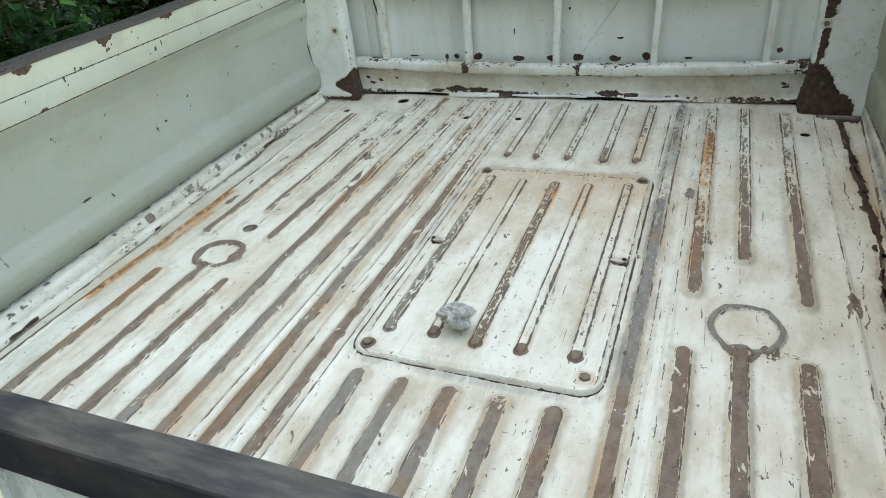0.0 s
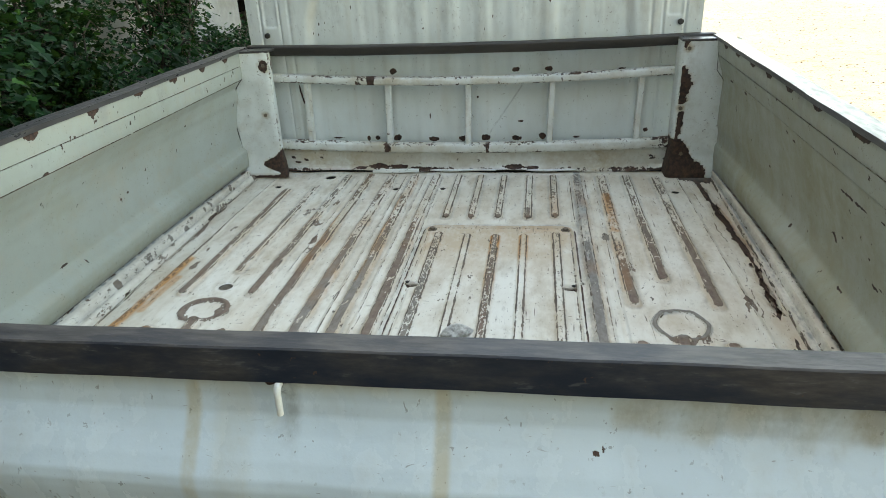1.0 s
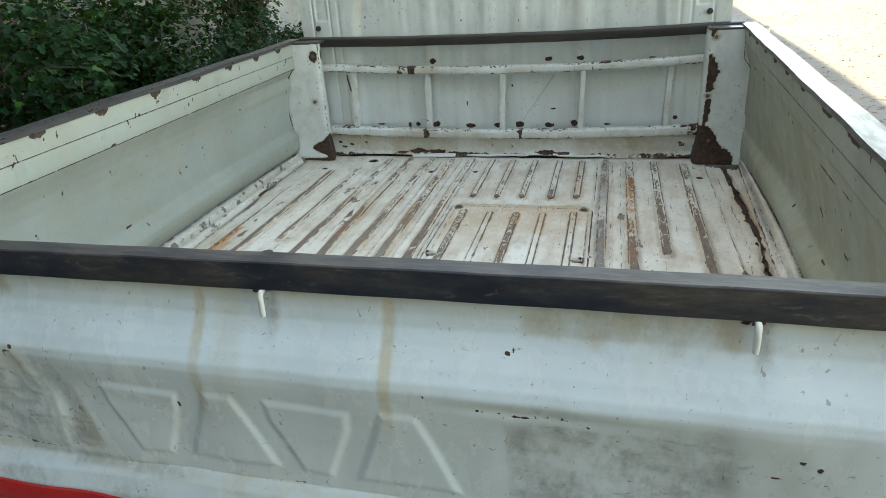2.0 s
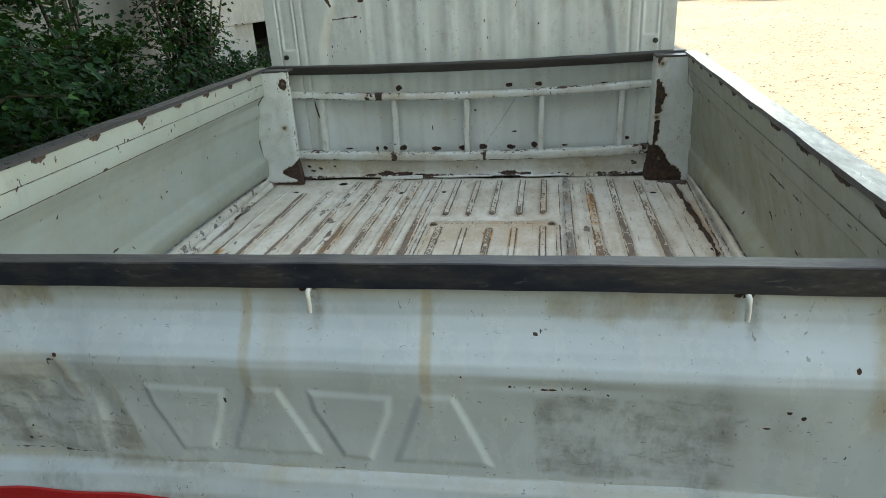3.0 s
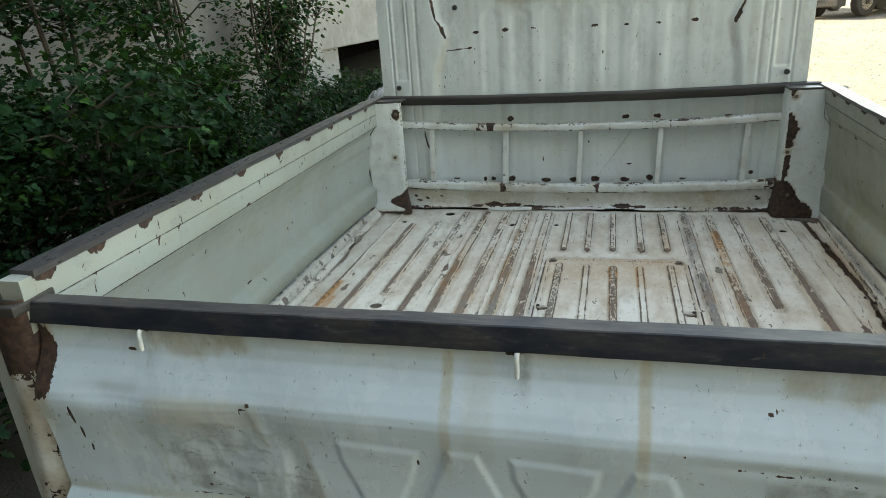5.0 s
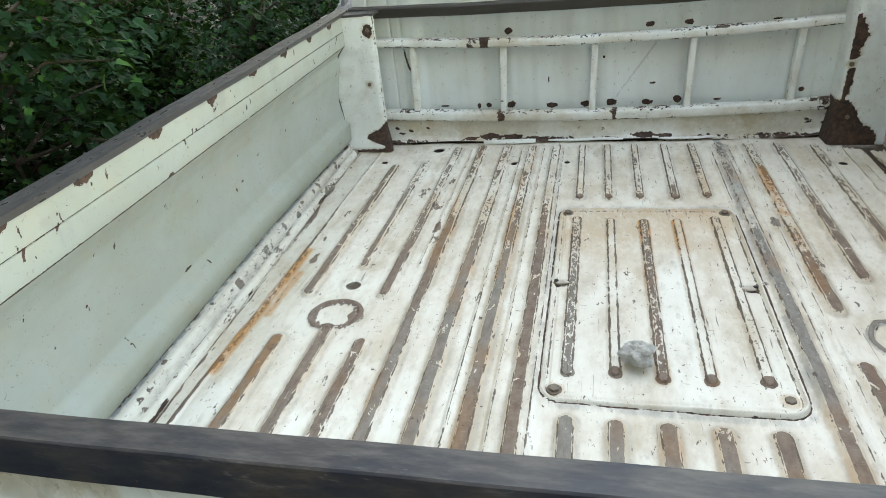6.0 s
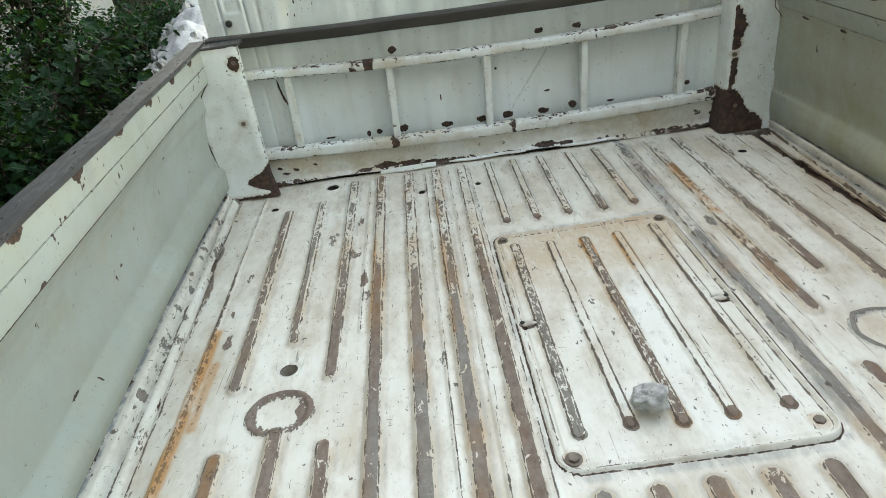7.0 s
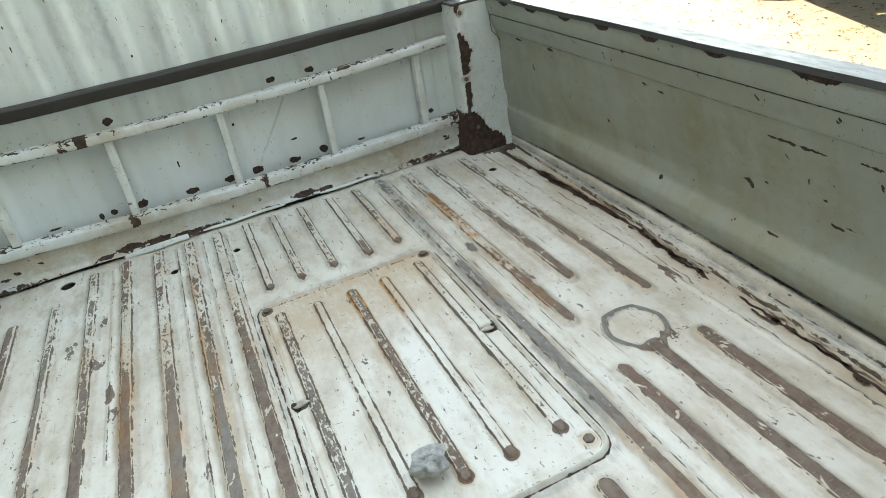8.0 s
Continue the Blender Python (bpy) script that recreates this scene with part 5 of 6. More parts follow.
def build_gate():
    prof = []
    for (y0, z0), (y1, z1) in zip(GATE, GATE[1:]):
        n = max(1, int(round(math.hypot(y1 - y0, z1 - z0) / 0.0024)))
        prof += [(y0 + (y1 - y0) * i / n, z0 + (z1 - z0) * i / n) for i in range(n)]
    prof.append(GATE[-1])
    front = len(prof)
    prof += [(0.010, 0.734), (0.020, 0.745), (0.020, 1.088)]
    xs = np.linspace(-0.634, 0.668, 700)
    A = np.array(prof)
    X = np.repeat(xs[:, None], A.shape[0], 1)
    Y = np.repeat(A[None, :, 0], xs.size, 0).copy()
    Z = np.repeat(A[None, :, 1], xs.size, 0).copy()
    face = (np.arange(A.shape[0]) < front)[None, :]
    # the pressed fold runs lower towards the left, the lower swage dips a little
    fold = np.exp(-((Z - 0.985) / 0.05) ** 2)
    Z -= fold * 0.010 * smooth01(-X, 0.1, 0.6) * face
    Z -= np.exp(-((Z - 0.82) / 0.04) ** 2) * 0.016 * smooth01(-X, 0.05, 0.5) * face
    # dents
    for x, z, rx, rz, d in ((-0.31, 0.95, 0.05, 0.06, 0.008), (-0.40, 0.88, 0.07, 0.05, 0.006), (0.36, 0.985, 0.16, 0.012, -0.003), (0.30, 0.975, 0.07, 0.008, 0.004), (-0.30, 0.90, 0.03, 0.04, -0.006), (0.45, 0.90, 0.10, 0.05, 0.004),
                            (0.59, 0.93, 0.04, 0.03, -0.003), (-0.36, 0.835, 0.10, 0.012, 0.004), (-0.52, 0.99, 0.05, 0.014, 0.006)):
        Y += d * np.exp(-((X - x) / rx) ** 2 - ((Z - z) / rz) ** 2) * face
    crumple = np.exp(-((X + 0.335) / 0.085) ** 4 - ((Z - 0.90) / 0.055) ** 4) * face
    Y += crumple * (0.0044 * np.abs(wobble(X, Z * 0.7, 15, 3)) + 0.0018 * np.abs(wobble(X, Z, 31, 6)) - 0.002)
    Y -= 0.0011 * np.exp(-(capsule(X, Z, -0.312, 0.992, -0.298, 0.940) / 0.009) ** 2) * face      # a fold runs down from the hole
    Y += 0.0022 * wobble(X, Z, 7, 1) * face + 0.0008 * wobble(X, Z, 26, 2) * face
    # four plain raised shapes pressed into the middle of the sheet
    for quad in (((-0.199, 0.957), (-0.093, 0.954), (-0.098, 0.925), (-0.124, 0.855), (-0.168, 0.854), (-0.197, 0.927)), ((-0.058, 0.960), (-0.022, 0.960), (0.020, 0.857), (-0.100, 0.857)),
                 ((0.014, 0.957), (0.116, 0.954), (0.113, 0.926), (0.083, 0.853), (0.047, 0.855), (0.016, 0.927)), ((0.150, 0.957), (0.190, 0.957), (0.232, 0.852), (0.112, 0.853))):
        cx, cz = sum(p[0] for p in quad) / len(quad), sum(p[1] for p in quad) / len(quad)
        out = np.full_like(X, -1.0)
        for (xa, za), (xb, zb) in zip(quad, quad[1:] + quad[:1]):
            nx, nz = zb - za, xa - xb
            length = math.hypot(nx, nz) * (1 if (cx - xa) * nx + (cz - za) * nz < 0 else -1)
            out = np.maximum(out, ((X - xa) * nx + (Z - za) * nz) / length)
        Y -= 0.0031 * smooth01(-out, -0.003, 0.0080) * face
    rust, stain, scuff_shade, wear = (np.zeros_like(X) for _ in range(4))
    top = smooth01(Z, 1.06, 1.085) * face
    stain = np.maximum(stain, top * (0.45 + 0.35 * wobble(X, Z * 0, 7, 2)))
    rust = np.maximum(rust, top * (0.30 + 0.28 * wobble(X, Z * 0, 12, 5)) * (Z > 1.078))
    # rust water run down from the bar
    for x in (-0.465, 0.0227, 0.503):                  # the hook's shadow streak painted at its right, rust at its root
        scuff_shade = np.maximum(scuff_shade, 0.75 * (1 - smooth01(np.abs(X - x - 0.008), 0.002, 0.011)) * smooth01(Z, 1.005, 1.06) * face)
        rust = np.maximum(rust, 0.6 * (1 - smooth01(np.hypot((X - x + 0.002) / 2.6, Z - 1.0745), 0.0030, 0.0065)) * face)
    for x, w, k in ((-0.058, 0.008, 0.55), (-0.02, 0.02, 0.2), (0.160, 0.008, 0.55), (0.655, 0.03, 0.9), (-0.63, 0.02, 0.7)):
        run = (1 - smooth01(np.abs(X - x + 0.010 * (1.06 - Z)), w * 0.4, w * 1.2)) * smooth01(Z, 0.90, 0.99) * face
        stain = np.maximum(stain, k * run)
    patch = (1 - smooth01(rounded_box(X, Z, 0.30, 0.49, 1.045, 1.082, 0.01) + 0.008 * wobble(X, Z, 40), -0.006, 0.010)) * face
    stain, scuff_shade = np.maximum(stain, 0.6 * patch * (0.7 + 0.5 * wobble(X, Z, 33, 4))), np.maximum(scuff_shade, 0.3 * patch)
    patch = (1 - smooth01(rounded_box(X, Z, -0.46, -0.32, 1.05, 1.078, 0.01) + 0.01 * wobble(X, Z, 40), -0.008, 0.010)) * face
    stain, scuff_shade = np.maximum(stain, 0.5 * patch), np.maximum(scuff_shade, 0.4 * patch)
    # where a sticker was scraped off, and a scuffed dented panel
    patch = (1 - smooth01(rounded_box(X, Z, 0.283, 0.478, 0.846, 0.962, 0.004) + 0.006 * wobble(X, Z, 30) - 0.010 * smooth01(X, 0.45, 0.48), -0.002, 0.004 + 0.02 * smooth01(X, 0.42, 0.48))) * face
    scuff_shade = np.maximum(scuff_shade, patch * (0.50 + 0.30 * wobble(X, Z * 2.2, 28, 3) + 0.2 * wobble(X, Z * 2.5, 70, 5)))
    torn = X + 0.30 * (Z - 0.86)
    patch = (1 - smooth01(rounded_box(torn, Z, -0.46, -0.222, 0.846, 0.955, 0.006) + 0.008 * wobble(X, Z, 24), -0.002, 0.005)) * face
    grubby = smooth01(wobble(X, Z * 1.7, 20, 1) + 0.5 * wobble(X, Z * 2, 55, 7), -0.35, 0.75)
    scuff_shade = np.maximum(scuff_shade, patch * (0.16 + 0.52 * grubby))
    stain = np.maximum(stain, patch * (0.10 + 0.16 * smooth01(torn, -0.27, -0.235) * smooth01(wobble(X, Z, 30, 4), -0.5, 0.4)))
    stain = np.maximum(stain, 0.30 * (1 - smooth01(rounded_box(X, Z, -0.46, -0.30, 0.955, 0.995, 0.01), -0.004, 0.008)) * face)
    scuff_shade = np.maximum(scuff_shade, 0.5 * (1 - smooth01(rounded_box(X, Z, -0.36, -0.10, 0.825, 0.836, 0.004) + 0.004 * wobble(X, Z, 30), -0.003, 0.004)) * face)
    stain = np.maximum(stain, 0.4 * (1 - smooth01(np.hypot((X + 0.03) / 3.0, Z - 0.83), 0.006, 0.016)) * face)
    rng = np.random.default_rng(21)
    # scratches across both scuffed panels, and a scribbled loop
    for k in range(46):
        x, z = (rng.uniform(-0.45, -0.27), rng.uniform(0.85, 0.95)) if k < 24 else (rng.uniform(0.29, 0.49), rng.uniform(0.85, 0.96))
        a, L = rng.normal(0, 0.35), rng.uniform(0.008, 0.045)
        d = capsule(X, Z + 0.002 * np.sin(X * 90 + k), x, z, x + L * math.cos(a), z + L * math.sin(a))
        scuff_shade = np.maximum(scuff_shade, rng.uniform(0.35, 0.9) * (1 - smooth01(d, 0.0004, 0.0028)) * face)
    for r in (0.011, 0.014):
        d = np.abs(np.hypot(X + 0.393, (Z - 0.866) * 1.15) - r)
        rust = np.maximum(rust, 0.5 * (1 - smooth01(d, 0.0004, 0.0022)) * face)
    for x0, z0, x1, z1, k in ((-0.315, 0.99, -0.306, 0.955, 0.5), (-0.306, 0.955, -0.295, 0.93, 0.4), (-0.46, 0.93, -0.452, 0.85, 0.35), (-0.245, 0.945, -0.232, 0.845, 0.3)):
        stain = np.maximum(stain, k * (1 - smooth01(capsule(X, Z, x0, z0, x1, z1), 0.001, 0.005)) * face)
    for x, z, rx, rz, k in ((0.288, 1.0305, 0.0022, 0.0036, 0.62), (0.283, 1.028, 0.0036, 0.0020, 0.62), (0.270, 1.029, 0.003, 0.0013, 0.6), (-0.312, 0.993, 0.003, 0.003, 0.95), (-0.320, 0.987, 0.006, 0.002, 0.7), (-0.325, 0.981, 0.002, 0.004, 0.6), (0.255, 0.972, 0.055, 0.0022, 0.42), (0.30, 0.970, 0.02, 0.0018, 0.5), (0.545, 0.928, 0.05, 0.0016, 0.34), (-0.583, 0.955, 0.003, 0.018, 0.9), (-0.578, 0.925, 0.003, 0.014, 0.8), (-0.57, 0.90, 0.003, 0.01, 0.7), (-0.487, 1.045, 0.010, 0.003, 0.8),
                            (0.55, 0.953, 0.004, 0.003, 0.7), (0.565, 0.946, 0.003, 0.003, 0.8), (0.61, 1.005, 0.003, 0.004, 0.65), (-0.39, 0.866, 0.012, 0.010, 0.0), (0.664, 1.03, 0.016, 0.035, 0.95), (-0.632, 1.02, 0.028, 0.055, 0.98), (-0.095, 0.935, 0.002, 0.007, 0.85)) + (
                            # those at height 0.8385 are dark lines in the lower swage's crease
                            (0.20, 0.985, 0.002, 0.003, 0.8), (0.36, 0.965, 0.006, 0.003, 0.7), (-0.36, 0.8385, 0.09, 0.0022, 0.55), (0.10, 0.8385, 0.2, 0.0015, 0.36), (0.33, 0.972, 0.05, 0.002, 0.3), (0.62, 0.90, 0.008, 0.012, 0.3), (-0.375, 0.858, 0.012, 0.002, 0.6)):
        d = np.hypot((X - x) / rx, (Z - z) / rz)
        rust = np.maximum(rust, k * (1 - smooth01(d, 0.55, 1.25)) * face)
    scuff_shade = np.maximum(scuff_shade, 0.55 * (1 - smooth01(Z, 0.80, 0.835)) * smooth01(wobble(X, Z, 6, 9), 0.0, 0.6) * face * smooth01(-X, -0.1, 0.2))
    stain = np.maximum(stain, 0.35 * np.exp(-((Z - 0.83) / 0.008) ** 2) * face)
    gate = link_mesh("tailgate", grid_mesh("tailgate", np.stack([X, Y, Z], -1), {"rust": rust, "stain": stain, "scuff_shade": scuff_shade, "wear": wear}, closed=True, caps=True), gate_paint, truck, "closed white tailgate, dented and scuffed, rust runs below its bar")

    # rope hooks of bent rod
    for x in (-0.465, 0.0227, 0.503):
        pts = [(x, 0.0035, 1.0752), (x, -0.0005, 1.0750), (x, -0.0030, 1.0735), (x, -0.0042, 1.0700), (x, -0.0047, 1.064), (x, -0.0051, 1.056), (x, -0.0053, 1.0485)]
        link_mesh("rope_hook", tube_mesh("rope_hook", pts, [0.0030] + [0.0031] * 5 + [0.0027], 10), frame_paint, gate, "white painted rope hook of bent rod")
    # dark angle iron along the top
    xs = np.linspace(-0.655, 0.690, 90)
    ring = [(-0.0010, 1.0772), (0.0063, 1.1042), (0.0080, 1.1056), (0.0343, 1.1045), (0.0357, 1.1030), (0.0345, 1.086), (0.032, 1.082)]
    P = np.array([[[x, y + 0.0012 * math.sin(5 * x), z + 0.0007 * math.sin(4 * x + 1) + 0.0003 * math.sin(41 * x)] for y, z in ring] for x in xs])
    # how far each edge takes the top face's wear and painted sky light
    on_top = np.repeat(np.array([[0.0, 0.35, 1.0, 1.0, 0.6, 0.2, 0.0]]), xs.size, 0)
    link_mesh("top_bar", grid_mesh("top_bar", P, {"rubbed": on_top}, closed=True, caps=True, sharp=30), bar_steel, gate, "dark brown-black steel bar, scratched and slightly rusty")
    # rear corner posts
    for side in (-1, 1):
        xin = -0.640 if side < 0 else 0.674
        xo = rim_x(side, 0) + side * (0.062 if side < 0 else 0.075)
        zs = np.linspace(0.50, 1.112, 60)
        plan = [(xin, 0.03), (xin, -0.004), (xin + side * 0.006, -0.012), ((xin + xo) / 2, -0.016), (xo - side * 0.008, -0.012), (xo, 0.0), (xo, 0.045)]
        P = np.array([[[x + side * 0.03 * (1 - smooth01(np.array(z), 0.6, 0.95)), y, z] for x, y in plan] for z in zs])
        X, Z = P[:, :, 0], P[:, :, 2]
        rust = 0.98 * smooth01(Z + 0.02 * wobble(X, Z, 24, side), 0.985, 1.02)
        rust = np.maximum(rust, np.clip(0.32 + 0.3 * wobble(X * 4, Z, 11, 3 + side), 0, 0.75))
        part_post = link_mesh("rear_post", grid_mesh("rear_post", P, {"rust": rust, "stain": np.clip(rust + 0.3, 0, 0.9)}), frame_paint, truck, "rusty rear corner post with cracked paint")
        part("hinge_cap", box_bm(min(xin, xo) - 0.003, max(xin, xo) + 0.003, -0.022, 0.05, 1.092, 1.108, 0.004), dark_metal, part_post)
    return gate


tailgate = build_gate()


def build_underside():
    part("rear_crossmember", box_bm(-0.62, 0.63, -0.03, 0.06, 0.60, 0.728, 0.012), frame_paint, truck, "white painted rear cross member")
    # red strip stuck along the lower bulge of the tailgate
    rows = []
    for x in np.linspace(-0.60, -0.045, 70):
        top = 0.793 + 0.0015 * math.sin(43 * x) - 0.030 * smooth01(np.array(x), -0.17, -0.045) - 0.012 * (1 - smooth01(np.array(x), -0.56, -0.40))
        zs = np.linspace(top, 0.750, 8)
        ys = np.interp(-zs, (-0.815, -0.803, -0.775, -0.755, -0.742), (-0.0445, -0.0485, -0.0505, -0.0470, -0.034))
        rows.append([(x, y, z) for y, z in zip(ys, zs)] + [(x, y + 0.004, z) for y, z in zip(ys[::-1], zs[::-1])])
    link_mesh("red_strip", grid_mesh("red_strip", np.array(rows), closed=True, caps=True), red_tape, tailgate, "red reflective strip on the lower bulge")
    for x in (-0.38, 0.40):
        part("chassis_rail", box_bm(x - 0.03, x + 0.03, 0.05, 2.9, 0.42, 0.62, 0.008), dark_metal, truck)
    for y in (0.28, 0.85, 1.4):
        part("cross_bearer", box_bm(-0.62, 0.66, y - 0.03, y + 0.03, 0.61, 0.67, 0.006), dark_metal, truck)
    for side, x in ((-1, -0.66), (1, 0.67)):
        for y in (0.55, 2.42):
            z = 0.275 + float(ground_z(np.array(y)))
            bm = cyl_bm((x - side * 0.155, y, z), (side, 0, 0), 0.275, 0.155, segments=40, bevel=0.03)
            wheel = part("wheel", cyl_bm((x - side * 0.15, y, z), (side, 0, 0), 0.165, 0.146, segments=32, bevel=0.012), dark_metal, truck)
            part("tyre", bm, black_rubber, wheel, smooth=False)
    for y in (0.55, 2.42):
        part("axle", cyl_bm((-0.52, y, 0.275 + 0.042 * y), (1, 0, 0), 0.04, 1.05), dark_metal, truck)


build_underside()


# ---- the stone on the hatch ----
def stone_bm(r, seed, squash=(1, 1, 1), rough=0.35, sub=3):
    bm = bmesh.new()
    bmesh.ops.create_icosphere(bm, subdivisions=sub, radius=1.0)
    off = Vector((seed * 3.7, seed * 1.9, seed * 5.3))
    for v in bm.verts:
        d = 1 + rough * noise.noise(v.co * 1.3 + off) + rough * 0.45 * noise.noise(v.co * 3.1 + off) + rough * 0.2 * noise.noise(v.co * 8 + off)
        v.co = Vector((v.co.x * squash[0], v.co.y * squash[1], v.co.z * squash[2])) * d * r
    return bm


bm = stone_bm(0.0245, 4.0, (1.0, 0.92, 0.76), 0.52, 4)
low = min(v.co.z for v in bm.verts)
bmesh.ops.translate(bm, verts=bm.verts, vec=(0.090, 0.602, FLOOR + 0.0055 - low))
stone = part("stone", bm, grey_stone, None, smooth=False)
tagged(stone, "small rough grey lump of mortar lying on the hatch plate", "stone")


# ---- yard ----
def build_ground():
    ys = np.concatenate([[-300, -80, -30, -12, -6], np.linspace(-5, 45, 101), [60, 100, 200, 400]])
    xs = np.concatenate([[-300, -80, -30], np.linspace(-15, 40, 111), [60, 120, 300]])
    X, Y = np.meshgrid(xs, ys)
    Z = ground_z(Y) + 0.012 * wobble(X, Y, 0.9, 1) * (np.abs(X) < 50)
    Z = Z - 0.02
    ob = link_mesh("ground", grid_mesh("ground", np.stack([X, Y, Z], -1)), sandy_yard)
    tagged(ob, "sunlit sandy yard strewn with pebbles", "ground", kind="structure")
    # pebbles
    rng = np.random.default_rng(3)
    verts, faces = [], []
    for _ in range(19000):
        y = 1.5 + 24 * rng.random() ** 1.5
        x = rng.uniform(1.2, 4.0 + y * 0.75)
        r = (0.0018 + 0.0075 * rng.random() ** 3) * (1 + 0.07 * y)
        z = float(ground_z(np.array(y))) - 0.012
        a, b = rng.uniform(0, 6.28), len(verts)
        for k in range(5):
            t = a + k * 1.2566
            verts.append((x + r * rng.uniform(0.7, 1.3) * math.cos(t), y + r * rng.uniform(0.7, 1.3) * math.sin(t), z))
        verts.append((x, y, z + r * rng.uniform(0.25, 0.6)))
        faces += [(b + k, b + (k + 1) % 5, b + 5) for k in range(5)]
    me = bpy.data.meshes.new("pebbles")
    me.from_pydata(verts, [], faces)
    tagged(link_mesh("pebbles", me, clod), "scattered pebbles and clods on the sand", "pebbles", kind="stuff")


build_ground()


# ---- building beside the yard ----
def build_building():
    wall = thing("concrete_building", "tall grey concrete building with low dark openings between pillars", "building", pose(0, 0, 0))
    X0, X1 = -6.5, -2.75
    # the upper part is unseen; its height is chosen to shade the truck
    top = 6.3
    part("wall", box_bm(X0, X1, -9, 20, 1.102, top, 0.02), concrete, wall)
    for y0, y1 in ((-8.9, -8.2), (-7.0, -6.4), (-5.2, -4.6), (-3.4, -2.8), (-1.6, -1.0), (0.2, 0.8), (2.0, 2.6), (3.5, 4.37), (5.23, 5.76), (9.7, 10.4), (12.6, 13.2), (14.8, 15.4), (17.0, 17.6)):
        part("pillar", box_bm(X1 - 0.40, X1 - 0.004, y0, y1, float(ground_z(np.array(y0))) - 0.1, 1.106, 0.012), concrete, wall)
    part("infill", box_bm(X1 - 0.36, X1 - 0.07, 5.755, 6.33, 0.1, 1.106, 0.01), concrete, wall)
    part("infill", box_bm(X1 - 0.36, X1 - 0.12, 4.36, 5.24, 0.1, 1.106, 0.01), concrete, wall)
    # the room's surfaces are blackened so that the openings look unlit
    part("back_wall", box_bm(X0, X0 + 0.2, -9, 20, -0.5, 1.106), shade_black, wall)
    part("floor_slab", box_bm(X0 + 0.2, X1 - 0.42, -9, 20, -0.45, 0.10), shade_black, wall)
    part("inner_ceiling", box_bm(X0 + 0.2, X1 - 0.42, -9, 20, 1.08, 1.098), shade_black, wall)
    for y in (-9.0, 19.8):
        part("end_wall", box_bm(X0 + 0.204, X1 - 0.42, y, y + 0.2, 0.104, 1.076), shade_black, wall)
    part("roof", box_bm(X0, X1 + 0.25, -9.2, 20.2, top + 0.004, top + 0.2, 0.02), concrete, wall)


build_building()


# ---- unseen dark wall, added behind the camera to cut low sky light ----
weathered = simple("weathered_wall", (0.122, 0.130, 0.132), (0.085, 0.090, 0.090), 1.2, 0.95, 0.0, 0.4, 0.01)
tagged(part("sky_block_wall", box_bm(-9.0, 9.5, -5.2, -4.9, -0.6, 8.4, 0.02), weathered), "unseen dark weathered wall, added to cut the sky light", "wall", kind="structure")


# ---- rubble heap ----
def build_rubble():
    rng = random.Random(9)
    heap = thing("rubble_heap", "heap of white broken plaster and stones beside the truck", "rubble", pose(0, 0, 0))

    def top(x, y):
        ridge = np.interp(y, (3.0, 3.3, 3.8, 4.5, 5.6, 7.2), (0.0, 0.55, 0.70, 0.82, 0.80, 0.0))
        return ridge * np.exp(-((x + 1.48 + 0.06 * wobble(y, y * 0, 3, 1)) / 0.44) ** 2)

    xs, ys = np.linspace(-2.5, -0.86, 110), np.linspace(3.0, 7.2, 190)
    X, Y = np.meshgrid(xs, ys)
    H = top(X, Y)
    rough = 0.04 * wobble(X, Y, 5, 2) + 0.016 * wobble(X, Y, 19, 5) + 0.007 * wobble(X, Y, 47, 8)
    rough = np.round(rough / 0.022) * 0.022 * 0.35 + rough * 0.65           # broken into ledges
    Z = ground_z(Y) - 0.03 + H + rough * smooth01(H, 0.03, 0.2)
    link_mesh("mound", grid_mesh("mound", np.stack([X, Y, Z], -1), sharp=70), plaster, heap, "caked white plaster rubble")
    meshes = []
    for i in range(8):
        bm = stone_bm(1.0, i + 3.0, (1, rng.uniform(0.55, 1.0), rng.uniform(0.35, 0.7)), 0.6, 2)
        me = bpy.data.meshes.new("stone_piece")
        bm.to_mesh(me)
        bm.free()
        me.materials.append(rubble_stone if i < 3 else plaster)
        meshes.append(me)
    for i in range(280):
        x, y = min(-0.95, -1.75 + rng.gauss(0, 0.32)), rng.uniform(3.0, 6.6)
        r = rng.uniform(0.015, 0.05)
        ob = new("stone_piece", meshes[i % 8])
        z = float(ground_z(np.array(y)) - 0.03 + top(np.array(x), np.array(y)))
        ob.matrix_world = pose(x, y, z + r * 0.15, rng.uniform(0, 360), rng.uniform(0, 360), rng.uniform(0, 360)) @ Matrix.Diagonal((r, r, r, 1))
        ob.parent = heap


build_rubble()


